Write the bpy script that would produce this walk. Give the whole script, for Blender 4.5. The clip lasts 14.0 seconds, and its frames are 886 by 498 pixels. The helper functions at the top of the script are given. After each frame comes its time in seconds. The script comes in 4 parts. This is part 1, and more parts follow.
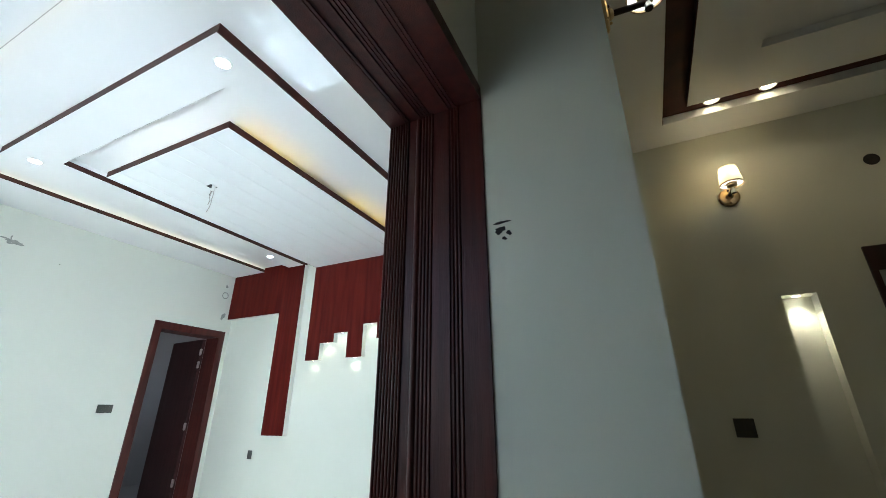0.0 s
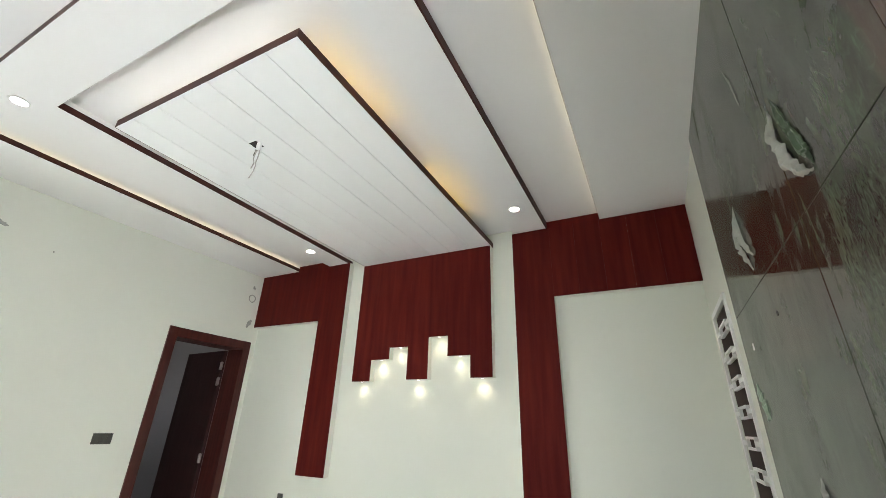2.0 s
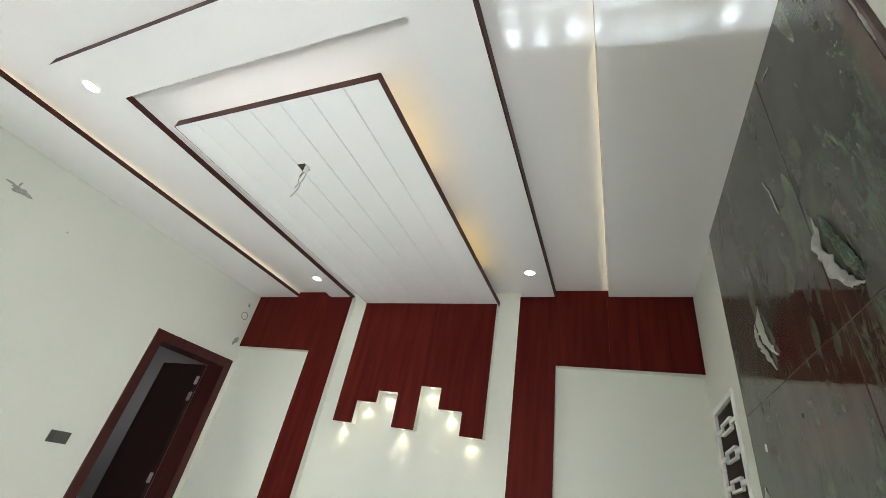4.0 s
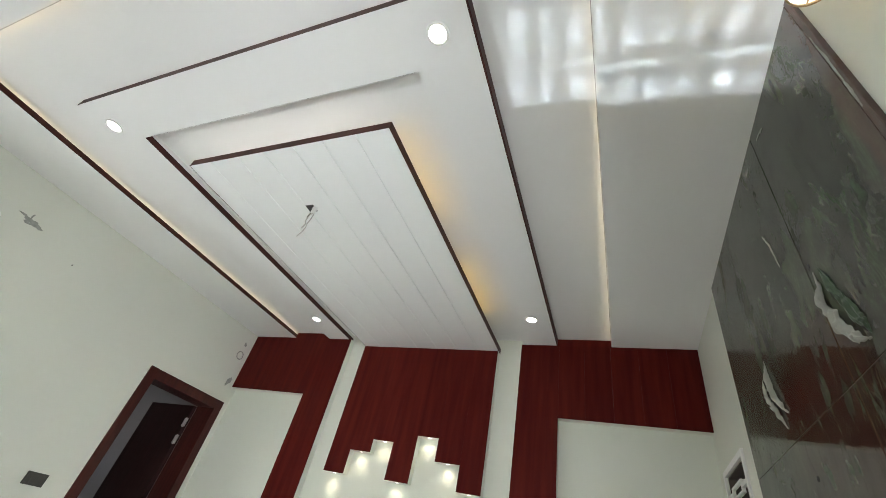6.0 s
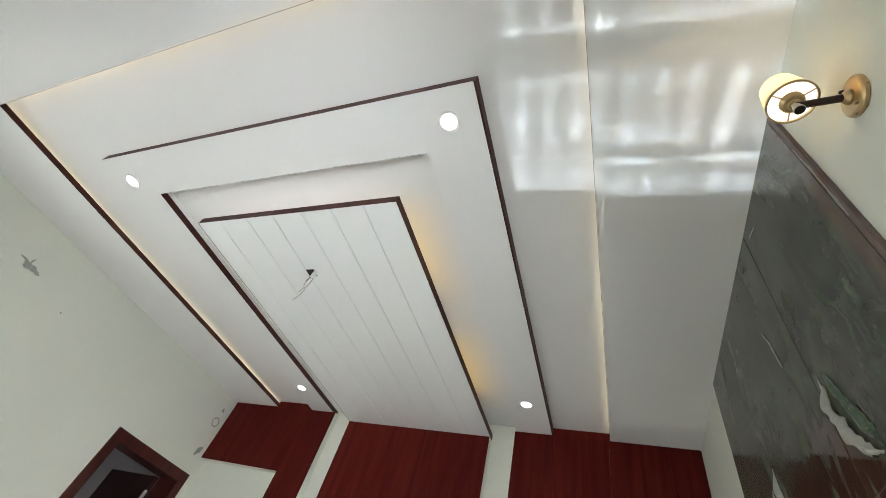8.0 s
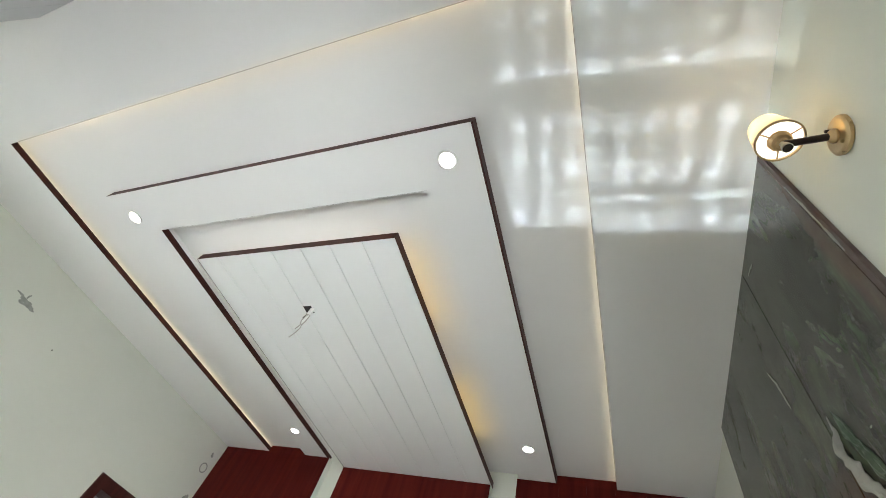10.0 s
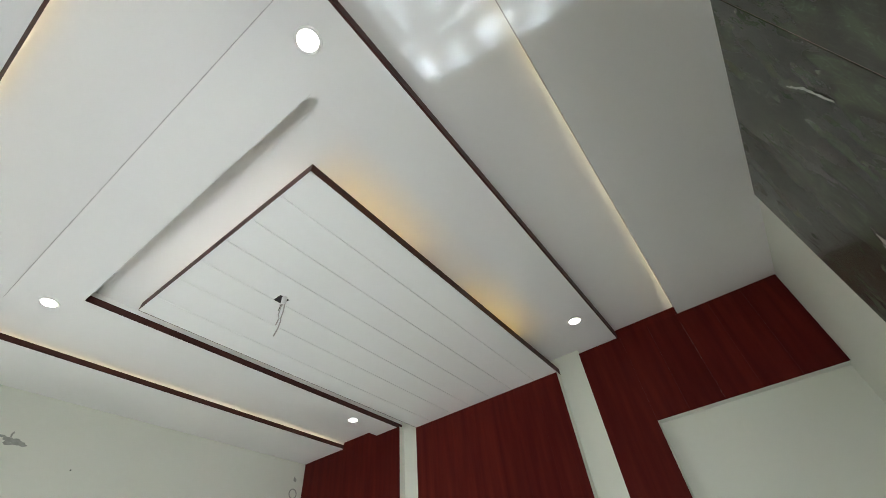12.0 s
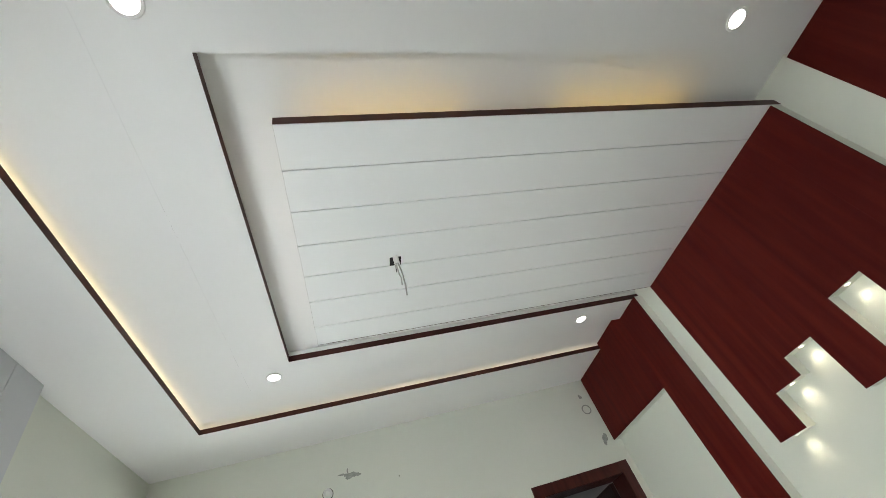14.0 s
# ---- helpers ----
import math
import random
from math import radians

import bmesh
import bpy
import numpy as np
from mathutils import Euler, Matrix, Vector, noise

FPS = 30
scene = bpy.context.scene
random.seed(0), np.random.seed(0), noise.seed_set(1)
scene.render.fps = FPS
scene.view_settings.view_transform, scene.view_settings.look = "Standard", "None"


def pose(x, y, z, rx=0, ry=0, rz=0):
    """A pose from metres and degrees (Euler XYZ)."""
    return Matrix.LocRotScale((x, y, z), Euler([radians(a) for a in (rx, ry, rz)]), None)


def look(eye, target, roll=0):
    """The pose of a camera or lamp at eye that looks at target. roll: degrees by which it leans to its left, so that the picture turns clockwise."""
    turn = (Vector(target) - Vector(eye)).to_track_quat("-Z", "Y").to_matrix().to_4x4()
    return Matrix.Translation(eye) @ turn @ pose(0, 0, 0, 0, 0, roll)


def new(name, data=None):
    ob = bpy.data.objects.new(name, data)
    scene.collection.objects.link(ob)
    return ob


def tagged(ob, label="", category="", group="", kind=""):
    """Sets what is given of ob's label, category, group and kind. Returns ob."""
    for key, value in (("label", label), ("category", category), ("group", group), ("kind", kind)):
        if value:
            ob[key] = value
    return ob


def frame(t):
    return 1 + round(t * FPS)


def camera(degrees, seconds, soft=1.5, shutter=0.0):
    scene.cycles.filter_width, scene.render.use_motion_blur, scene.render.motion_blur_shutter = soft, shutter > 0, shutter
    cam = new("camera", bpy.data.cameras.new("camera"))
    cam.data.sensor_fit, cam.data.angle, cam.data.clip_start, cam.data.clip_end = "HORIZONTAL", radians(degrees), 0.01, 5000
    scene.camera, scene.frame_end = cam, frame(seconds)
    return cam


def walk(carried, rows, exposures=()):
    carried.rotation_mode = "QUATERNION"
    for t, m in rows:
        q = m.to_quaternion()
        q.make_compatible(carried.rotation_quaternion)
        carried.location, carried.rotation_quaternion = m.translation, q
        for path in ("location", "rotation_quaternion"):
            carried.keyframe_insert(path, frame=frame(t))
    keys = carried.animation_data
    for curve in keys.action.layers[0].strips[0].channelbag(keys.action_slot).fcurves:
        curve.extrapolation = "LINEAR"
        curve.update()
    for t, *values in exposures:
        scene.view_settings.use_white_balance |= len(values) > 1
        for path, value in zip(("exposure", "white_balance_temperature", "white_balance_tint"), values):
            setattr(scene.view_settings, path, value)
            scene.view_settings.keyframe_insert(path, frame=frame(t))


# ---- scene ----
cam = camera(95.0, 14.0, soft=0.5)
PATH = [
    (0, (0.704, 1.03, 1.12), (-0.102, 2.702, 1.864), 0.0),
    (0.3, (0.438, 1.146, 1.157), (-0.477, 2.677, 2.062), 4.6),
    (0.5, (0.272, 1.175, 1.191), (-0.649, 2.771, 1.967), 5.9),
    (0.6, (0.208, 1.231, 1.215), (-0.714, 2.835, 1.975), 6.3),
    (0.9, (0.031, 1.32, 1.251), (-0.879, 2.924, 2.026), 4.3),
    (1, (-0.038, 1.34, 1.268), (-0.944, 2.921, 2.087), 3.0),
    (1.2, (-0.137, 1.414, 1.297), (-1.005, 2.964, 2.216), 2.7),
    (1.5, (-0.308, 1.568, 1.32), (-1.129, 3.151, 2.226), 1.7),
    (2, (-0.437, 1.604, 1.334), (-1.27, 3.237, 2.133), 1.7),
    (2.5, (-0.6, 1.53, 1.324), (-1.394, 3.126, 2.231), 6.7),
    (3, (-0.634, 1.522, 1.306), (-1.355, 3.068, 2.349), 9.7),
    (3.2, (-0.644, 1.510, 1.270), (-1.378, 3.063, 2.294), 10.7),
    (5.3, (-0.650, 1.468, 1.246), (-1.402, 2.940, 2.372), 12.7),
    (5.5, (-0.658, 1.474, 1.245), (-1.402, 2.932, 2.395), 12.7),
    (6, (-0.656, 1.465, 1.237), (-1.398, 2.873, 2.449), 14.2),
    (6.5, (-0.639, 1.464, 1.258), (-1.359, 2.83, 2.529), 14.5),
    (7, (-0.649, 1.464, 1.246), (-1.358, 2.752, 2.601), 16.6),
    (7.5, (-0.641, 1.449, 1.253), (-1.371, 2.673, 2.656), 19.1),
    (8, (-0.658, 1.453, 1.237), (-1.371, 2.613, 2.702), 20.8),
    (8.2, (-0.652, 1.454, 1.226), (-1.360, 2.594, 2.709), 21.3),
    (10.3, (-0.650, 1.468, 1.238), (-1.349, 2.470, 2.821), 23.0),
    (10.5, (-0.656, 1.464, 1.245), (-1.36, 2.452, 2.835), 20.4),
    (10.8, (-0.640, 1.566, 1.238), (-1.350, 2.478, 2.875), 18.0),
    (11, (-0.623, 1.624, 1.267), (-1.32, 2.532, 2.907), 13.7),
    (11.5, (-0.633, 1.747, 1.328), (-1.365, 2.825, 2.845), 0.8),
    (12, (-0.679, 1.931, 1.383), (-1.433, 3.127, 2.797), -6.6),
    (12.5, (-0.705, 2.135, 1.381), (-1.638, 3.339, 2.677), -10.5),
    (13, (-0.707, 2.381, 1.388), (-1.914, 3.365, 2.643), -11.6),
    (13.5, (-0.796, 2.54, 1.382), (-2.066, 3.309, 2.722), -18.9),
    (14, (-0.9, 2.658, 1.395), (-2.263, 3.175, 2.763), -21.8),
]
EXPOSURES = [(0.0, 1.47, 5650, 6), (0.5, 1.27, 5900, 9), (1.0, 1.24, 6250, 10), (1.5, 1.25, 6600, 12), (3.0, 1.26, 6600, 12), (5.5, 0.95, 6550, 11), (8.0, 0.93, 6550, 12), (10.5, 0.97, 6550, 11), (11.0, 0.80, 6550, 11), (12.5, 0.82, 6550, 10), (14.0, 0.83, 6500, 10)]
walk(cam, [(t, look(eye, target, roll)) for t, eye, target, roll in PATH], EXPOSURES)

# ---- world, sun and large lights ----
world = bpy.data.worlds.new("sky")
scene.world = world
world.use_nodes = True
wn = world.node_tree
sky = wn.nodes.new("ShaderNodeTexSky")
sky.sky_type = "NISHITA"
sky.sun_disc = False
SUN_EL = radians(45)
SUN_DIR = Vector((math.cos(SUN_EL), 0.075, -math.sin(SUN_EL))).normalized()
sky.sun_elevation = SUN_EL
sky.sun_rotation = radians(270)
wn.links.new(sky.outputs["Color"], wn.nodes["Background"].inputs["Color"])
wn.nodes["Background"].inputs["Strength"].default_value = 0.09


def lamp(name, kind, m, energy, color, **extra):
    data = bpy.data.lights.new(name, kind)
    data.energy, data.color = energy, color
    if kind == "SUN":
        data.angle = extra["angle"]
    elif kind == "AREA":
        data.shape = extra.get("shape", "RECTANGLE")
        data.size, data.size_y = extra["size"], extra.get("size_y", extra["size"])
        data.spread = extra.get("spread", radians(180))
    elif kind == "SPOT":
        data.spot_size, data.spot_blend, data.shadow_soft_size = extra["cone"], extra["blend"], extra["soft"]
    else:
        data.shadow_soft_size = extra["soft"]
    ob = new(name, data)
    ob.matrix_world = m
    return ob


lamp("sun", "SUN", look((-9, 1.5, 6), Vector((-9, 1.5, 6)) + SUN_DIR), 5.0, (1.0, 0.95, 0.88), angle=radians(0.6))
# sky light in the left window, then two added lamps
lamp("window_daylight", "AREA", look((-5.12, 1.76, 1.52), (0, 2.6, 0.3)), 17, (0.91, 0.965, 1.0), size=1.30, size_y=1.15)
# added fill lamp in an unseen opening, brightening the left wall
lamp("near_fill_light", "AREA", look((-0.62, 0.80, 1.45), (-4.9, 4.1, 1.25)), 26, (0.91, 0.965, 1.0), size=0.80, size_y=1.35, spread=radians(130))
# added lamp lightens the room behind the door; no window is known there
lamp("back_room_fill", "AREA", look((-6.2, 6.49, 1.8), (-7.0, 3.6, 1.3)), 1.1, (1.0, 0.98, 0.96), size=0.55, size_y=0.55)
# added lamp above the floor, patterned to draw sun bands on the ceiling
PATTERN_DIR = Vector((0.70, 0.075, 0.71)).normalized()
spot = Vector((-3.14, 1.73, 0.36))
pattern_lamp = lamp("ceiling_pattern_lamp", "AREA", look(spot, spot + PATTERN_DIR), 2.5, (0.80, 0.92, 1.0), size=1.26, size_y=0.90, spread=radians(0.3)).data
pattern_lamp.use_nodes = True
gn, gl = pattern_lamp.node_tree.nodes, pattern_lamp.node_tree.links


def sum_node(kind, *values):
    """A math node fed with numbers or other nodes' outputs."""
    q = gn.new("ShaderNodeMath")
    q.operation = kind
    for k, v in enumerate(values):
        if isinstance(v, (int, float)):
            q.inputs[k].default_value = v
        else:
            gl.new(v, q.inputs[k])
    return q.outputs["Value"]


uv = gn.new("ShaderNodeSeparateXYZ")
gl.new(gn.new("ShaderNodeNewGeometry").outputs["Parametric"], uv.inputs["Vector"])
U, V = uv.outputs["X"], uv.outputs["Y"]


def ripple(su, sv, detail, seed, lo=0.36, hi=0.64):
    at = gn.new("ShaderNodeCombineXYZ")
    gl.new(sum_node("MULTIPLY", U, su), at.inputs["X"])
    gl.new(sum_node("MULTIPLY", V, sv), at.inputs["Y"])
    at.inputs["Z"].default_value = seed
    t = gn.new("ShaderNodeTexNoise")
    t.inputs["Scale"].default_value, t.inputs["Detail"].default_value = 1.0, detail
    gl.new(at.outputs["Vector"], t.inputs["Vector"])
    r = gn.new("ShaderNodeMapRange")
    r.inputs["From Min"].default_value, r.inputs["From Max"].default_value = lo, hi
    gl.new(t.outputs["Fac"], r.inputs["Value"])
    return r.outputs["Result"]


# the sunlight's bands are painted into the lamp's emission from here on
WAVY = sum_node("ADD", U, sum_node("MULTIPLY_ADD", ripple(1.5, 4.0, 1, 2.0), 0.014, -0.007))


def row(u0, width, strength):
    """One soft bright band painted into the lamp's pattern."""
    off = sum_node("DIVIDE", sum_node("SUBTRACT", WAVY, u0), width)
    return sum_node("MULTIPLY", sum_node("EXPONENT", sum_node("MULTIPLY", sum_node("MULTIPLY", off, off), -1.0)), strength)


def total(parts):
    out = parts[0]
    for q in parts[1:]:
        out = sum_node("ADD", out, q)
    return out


# painted bright cells between upright bars, swimming a little from row to row
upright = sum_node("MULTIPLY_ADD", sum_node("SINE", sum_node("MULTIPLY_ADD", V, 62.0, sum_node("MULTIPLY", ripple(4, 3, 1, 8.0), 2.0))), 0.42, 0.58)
painted_panes = total([row(0.055, 0.050, 1.0), row(0.235, 0.045, 0.75), row(0.325, 0.040, 0.62), row(0.430, 0.045, 0.60),
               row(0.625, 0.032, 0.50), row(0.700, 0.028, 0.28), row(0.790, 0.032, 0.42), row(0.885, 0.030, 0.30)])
painted_panes = sum_node("MULTIPLY", sum_node("MULTIPLY", painted_panes, upright), sum_node("MULTIPLY_ADD", ripple(14, 12, 2, 3.0), 0.9, 0.35))
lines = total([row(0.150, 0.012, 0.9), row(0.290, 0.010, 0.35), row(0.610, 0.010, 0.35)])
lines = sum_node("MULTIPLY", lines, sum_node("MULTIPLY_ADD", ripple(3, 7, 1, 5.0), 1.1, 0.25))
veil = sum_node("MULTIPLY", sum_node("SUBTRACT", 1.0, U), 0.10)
gl.new(total([painted_panes, lines, veil]), gn["Emission"].inputs["Strength"])
scene.cycles.use_light_tree = False
scene.cycles.caustics_reflective = True
scene.cycles.blur_glossy = 0.0

# ---- materials ----


def material(name, base, rough=0.5, metal=0.0, spec=0.5, second=None, scale=6.0, detail=6.0, amount=0.35, bump=0.0,
             bump_scale=80.0, stretch=(1, 1, 1), random_tint=0.0, rough_var=0.0, coat=0.0):
    """A surface with broad stains, fine grain, relief and varied gloss."""
    m = bpy.data.materials.new(name)
    m.use_nodes = True
    n, l = m.node_tree.nodes, m.node_tree.links
    p = n["Principled BSDF"]
    co = n.new("ShaderNodeTexCoord")
    mp = n.new("ShaderNodeMapping")
    mp.inputs["Scale"].default_value = stretch
    l.new(co.outputs["Object"], mp.inputs["Vector"])
    broad = n.new("ShaderNodeTexNoise")
    broad.inputs["Scale"].default_value, broad.inputs["Detail"].default_value = scale, detail
    l.new(mp.outputs["Vector"], broad.inputs["Vector"])
    fine = n.new("ShaderNodeTexNoise")
    fine.inputs["Scale"].default_value, fine.inputs["Detail"].default_value = bump_scale, 4
    l.new(mp.outputs["Vector"], fine.inputs["Vector"])
    mix = n.new("ShaderNodeMix")
    mix.data_type = "RGBA"
    mix.inputs[6].default_value = (*base, 1)
    mix.inputs[7].default_value = (*(second or [c * 0.8 for c in base]), 1)
    ramp = n.new("ShaderNodeMapRange")
    ramp.inputs["From Min"].default_value, ramp.inputs["From Max"].default_value = 0.35, 0.7
    ramp.inputs["To Max"].default_value = amount
    l.new(broad.outputs["Fac"], ramp.inputs["Value"])
    l.new(ramp.outputs["Result"], mix.inputs[0])
    colour = mix.outputs[2]
    if random_tint:
        info = n.new("ShaderNodeObjectInfo")
        hsv = n.new("ShaderNodeHueSaturation")
        vary = n.new("ShaderNodeMapRange")
        vary.inputs["To Min"].default_value, vary.inputs["To Max"].default_value = 1 - random_tint, 1 + random_tint
        l.new(info.outputs["Random"], vary.inputs["Value"])
        l.new(vary.outputs["Result"], hsv.inputs["Value"])
        l.new(colour, hsv.inputs["Color"])
        colour = hsv.outputs["Color"]
    l.new(colour, p.inputs["Base Color"])
    p.inputs["Metallic"].default_value = metal
    p.inputs["Specular IOR Level"].default_value = spec
    p.inputs["Coat Weight"].default_value = coat
    p.inputs["Coat Roughness"].default_value = 0.12
    rr = n.new("ShaderNodeMapRange")
    rr.inputs["To Min"].default_value, rr.inputs["To Max"].default_value = max(0.02, rough - rough_var), min(1, rough + rough_var)
    l.new(broad.outputs["Fac"], rr.inputs["Value"])
    l.new(rr.outputs["Result"], p.inputs["Roughness"])
    if bump:
        b = n.new("ShaderNodeBump")
        b.inputs["Strength"].default_value, b.inputs["Distance"].default_value = bump, 0.002
        l.new(fine.outputs["Fac"], b.inputs["Height"])
        l.new(b.outputs["Normal"], p.inputs["Normal"])
    return m


def glow(name, color, strength, base=(0.8, 0.8, 0.8)):
    m = bpy.data.materials.new(name)
    m.use_nodes = True
    p = m.node_tree.nodes["Principled BSDF"]
    p.inputs["Base Color"].default_value = (*base, 1)
    p.inputs["Emission Color"].default_value = (*color, 1)
    p.inputs["Emission Strength"].default_value = strength
    return m


def marble_material():
    """Polished dark green stone with veins, brown clouds and dust that dulls it."""
    m = bpy.data.materials.new("green_marble")
    m.use_nodes = True
    n, l = m.node_tree.nodes, m.node_tree.links
    p = n["Principled BSDF"]
    co = n.new("ShaderNodeTexCoord")
    mp = n.new("ShaderNodeMapping")
    mp.inputs["Rotation"].default_value = (radians(35), 0, 0)
    mp.inputs["Scale"].default_value = (1, 1.0, 0.45)
    l.new(co.outputs["Object"], mp.inputs["Vector"])

    def noise_node(scale, detail, distort=0.0):
        t = n.new("ShaderNodeTexNoise")
        t.inputs["Scale"].default_value, t.inputs["Detail"].default_value, t.inputs["Distortion"].default_value = scale, detail, distort
        l.new(mp.outputs["Vector"], t.inputs["Vector"])
        return t

    def stops(source, pairs):
        r = n.new("ShaderNodeValToRGB")
        e = r.color_ramp.elements
        e[0].position, e[0].color = pairs[0][0], (*pairs[0][1], 1)
        e[1].position, e[1].color = pairs[-1][0], (*pairs[-1][1], 1)
        for pos, c in pairs[1:-1]:
            x = e.new(pos)
            x.color = (*c, 1)
        l.new(source, r.inputs["Fac"])
        return r

    cloud = noise_node(1.6, 8, 0.8)
    body = stops(cloud.outputs["Fac"], [(0.30, (0.010, 0.014, 0.009)), (0.46, (0.020, 0.027, 0.017)), (0.58, (0.030, 0.032, 0.021)), (0.72, (0.042, 0.030, 0.022))])
    vein = noise_node(5.0, 10, 1.6)
    lines = stops(vein.outputs["Fac"], [(0.485, (0, 0, 0)), (0.5, (1, 1, 1)), (0.515, (0, 0, 0))])
    fleck = noise_node(34, 8, 2.2)
    flecks = stops(fleck.outputs["Fac"], [(0.54, (0, 0, 0)), (0.66, (1, 1, 1))])
    a = n.new("ShaderNodeMix")
    a.data_type = "RGBA"
    a.inputs[7].default_value = (0.10, 0.14, 0.10, 1)
    sc = n.new("ShaderNodeMath")
    sc.operation = "MULTIPLY"
    sc.inputs[1].default_value = 0.12
    l.new(lines.outputs["Color"], sc.inputs[0])
    l.new(sc.outputs["Value"], a.inputs[0])
    l.new(body.outputs["Color"], a.inputs[6])
    b = n.new("ShaderNodeMix")
    b.data_type = "RGBA"
    b.inputs[7].default_value = (0.045, 0.072, 0.046, 1)
    sc2 = n.new("ShaderNodeMath")
    sc2.operation = "MULTIPLY"
    sc2.inputs[1].default_value = 0.40
    l.new(flecks.outputs["Color"], sc2.inputs[0])
    l.new(sc2.outputs["Value"], b.inputs[0])
    l.new(a.outputs[2], b.inputs[6])
    mp3 = n.new("ShaderNodeMapping")
    mp3.inputs["Rotation"].default_value = (radians(20), 0, 0)
    mp3.inputs["Scale"].default_value = (1, 6.0, 1.0)
    l.new(co.outputs["Object"], mp3.inputs["Vector"])
    hair = n.new("ShaderNodeTexNoise")
    hair.inputs["Scale"].default_value, hair.inputs["Detail"].default_value, hair.inputs["Distortion"].default_value = 7.0, 5, 2.5
    l.new(mp3.outputs["Vector"], hair.inputs["Vector"])
    scratch = stops(hair.outputs["Fac"], [(0.560, (0, 0, 0)), (0.566, (1, 1, 1)), (0.572, (0, 0, 0))])
    # dust wiped in streaks
    mp2 = n.new("ShaderNodeMapping")
    mp2.inputs["Rotation"].default_value = (radians(-25), 0, 0)
    mp2.inputs["Scale"].default_value = (1, 1.4, 0.9)
    l.new(co.outputs["Object"], mp2.inputs["Vector"])
    dust = n.new("ShaderNodeTexNoise")
    dust.inputs["Scale"].default_value, dust.inputs["Detail"].default_value, dust.inputs["Distortion"].default_value = 1.7, 9, 0.6
    l.new(mp2.outputs["Vector"], dust.inputs["Vector"])
    dr = n.new("ShaderNodeMapRange")
    dr.inputs["From Min"].default_value, dr.inputs["From Max"].default_value = 0.40, 0.62
    dr.inputs["To Min"].default_value, dr.inputs["To Max"].default_value = 0.05, 0.15
    l.new(dust.outputs["Fac"], dr.inputs["Value"])
    # pale tint for reflected ceiling high on wide slabs, wiped zone round cross joint
    xyz = n.new("ShaderNodeSeparateXYZ")
    l.new(co.outputs["Object"], xyz.inputs["Vector"])

    def ramp_of(source, lo, hi, t0=0.0, t1=1.0):
        r = n.new("ShaderNodeMapRange")
        for key, v in (("From Min", lo), ("From Max", hi), ("To Min", t0), ("To Max", t1)):
            r.inputs[key].default_value = v
        l.new(source, r.inputs["Value"])
        return r.outputs["Result"]

    def op(kind, x, y):
        q = n.new("ShaderNodeMath")
        q.operation = kind
        for k, v in enumerate((x, y)):
            if isinstance(v, float):
                q.inputs[k].default_value = v
            else:
                l.new(v, q.inputs[k])
        return q.outputs["Value"]

    edge = noise_node(9.0, 6, 0.5)
    zz = op("ADD", xyz.outputs["Z"], op("MULTIPLY", edge.outputs["Fac"], 0.06))
    film = op("MULTIPLY", ramp_of(zz, 2.215, 2.245), ramp_of(xyz.outputs["Y"], 2.938, 2.944))
    smear = n.new("ShaderNodeTexNoise")
    smear.inputs["Scale"].default_value, smear.inputs["Detail"].default_value, smear.inputs["Distortion"].default_value = 5.5, 7, 1.2
    l.new(mp.outputs["Vector"], smear.inputs["Vector"])
    # strokes wiped clean round the cross joint, later tinted as the red panels' reflection
    mp4 = n.new("ShaderNodeMapping")
    mp4.inputs["Rotation"].default_value = (radians(-18), 0, 0)
    mp4.inputs["Scale"].default_value = (1, 11.0, 3.0)
    l.new(co.outputs["Object"], mp4.inputs["Vector"])
    stroke = n.new("ShaderNodeTexNoise")
    stroke.inputs["Scale"].default_value, stroke.inputs["Detail"].default_value, stroke.inputs["Distortion"].default_value = 1.6, 5, 0.8
    l.new(mp4.outputs["Vector"], stroke.inputs["Vector"])
    zs = op("ADD", xyz.outputs["Z"], op("MULTIPLY", stroke.outputs["Fac"], 0.24))
    ysm = op("ADD", xyz.outputs["Y"], op("MULTIPLY", smear.outputs["Fac"], 0.30))
    near_cross = op("MULTIPLY", ramp_of(ysm, 2.86, 3.00), ramp_of(ysm, 3.95, 3.65))
    wiped = op("MULTIPLY", op("MULTIPLY", ramp_of(zs, 1.66, 1.74), ramp_of(zs, 2.30, 2.22)), ramp_of(op("ADD", stroke.outputs["Fac"], op("MULTIPLY", near_cross, 0.10)), 0.51, 0.56))
    wiped = op("MULTIPLY", wiped, near_cross)
    # the low slab by the doorway is scratched all over
    mp5 = n.new("ShaderNodeMapping")
    mp5.inputs["Rotation"].default_value = (radians(28), 0, 0)
    mp5.inputs["Scale"].default_value = (1, 3.2, 1.0)
    l.new(co.outputs["Object"], mp5.inputs["Vector"])
    nick = n.new("ShaderNodeTexNoise")
    nick.inputs["Scale"].default_value, nick.inputs["Detail"].default_value, nick.inputs["Distortion"].default_value = 15.0, 8, 3.0
    l.new(mp5.outputs["Vector"], nick.inputs["Vector"])
    low_slab = op("MULTIPLY", ramp_of(xyz.outputs["Y"], 2.945, 2.937), ramp_of(zs, 2.02, 1.96))
    nicks = op("MULTIPLY", ramp_of(nick.outputs["Fac"], 0.55, 0.62), low_slab)
    pits = op("MULTIPLY", ramp_of(nick.outputs["Fac"], 0.45, 0.38), low_slab)
    wiped = op("MULTIPLY", wiped, op("SUBTRACT", 1.0, film))
    c = n.new("ShaderNodeMix")
    c.data_type = "RGBA"
    c.inputs[7].default_value = (0.190, 0.182, 0.128, 1)
    both = n.new("ShaderNodeMath")
    both.operation = "MULTIPLY_ADD"
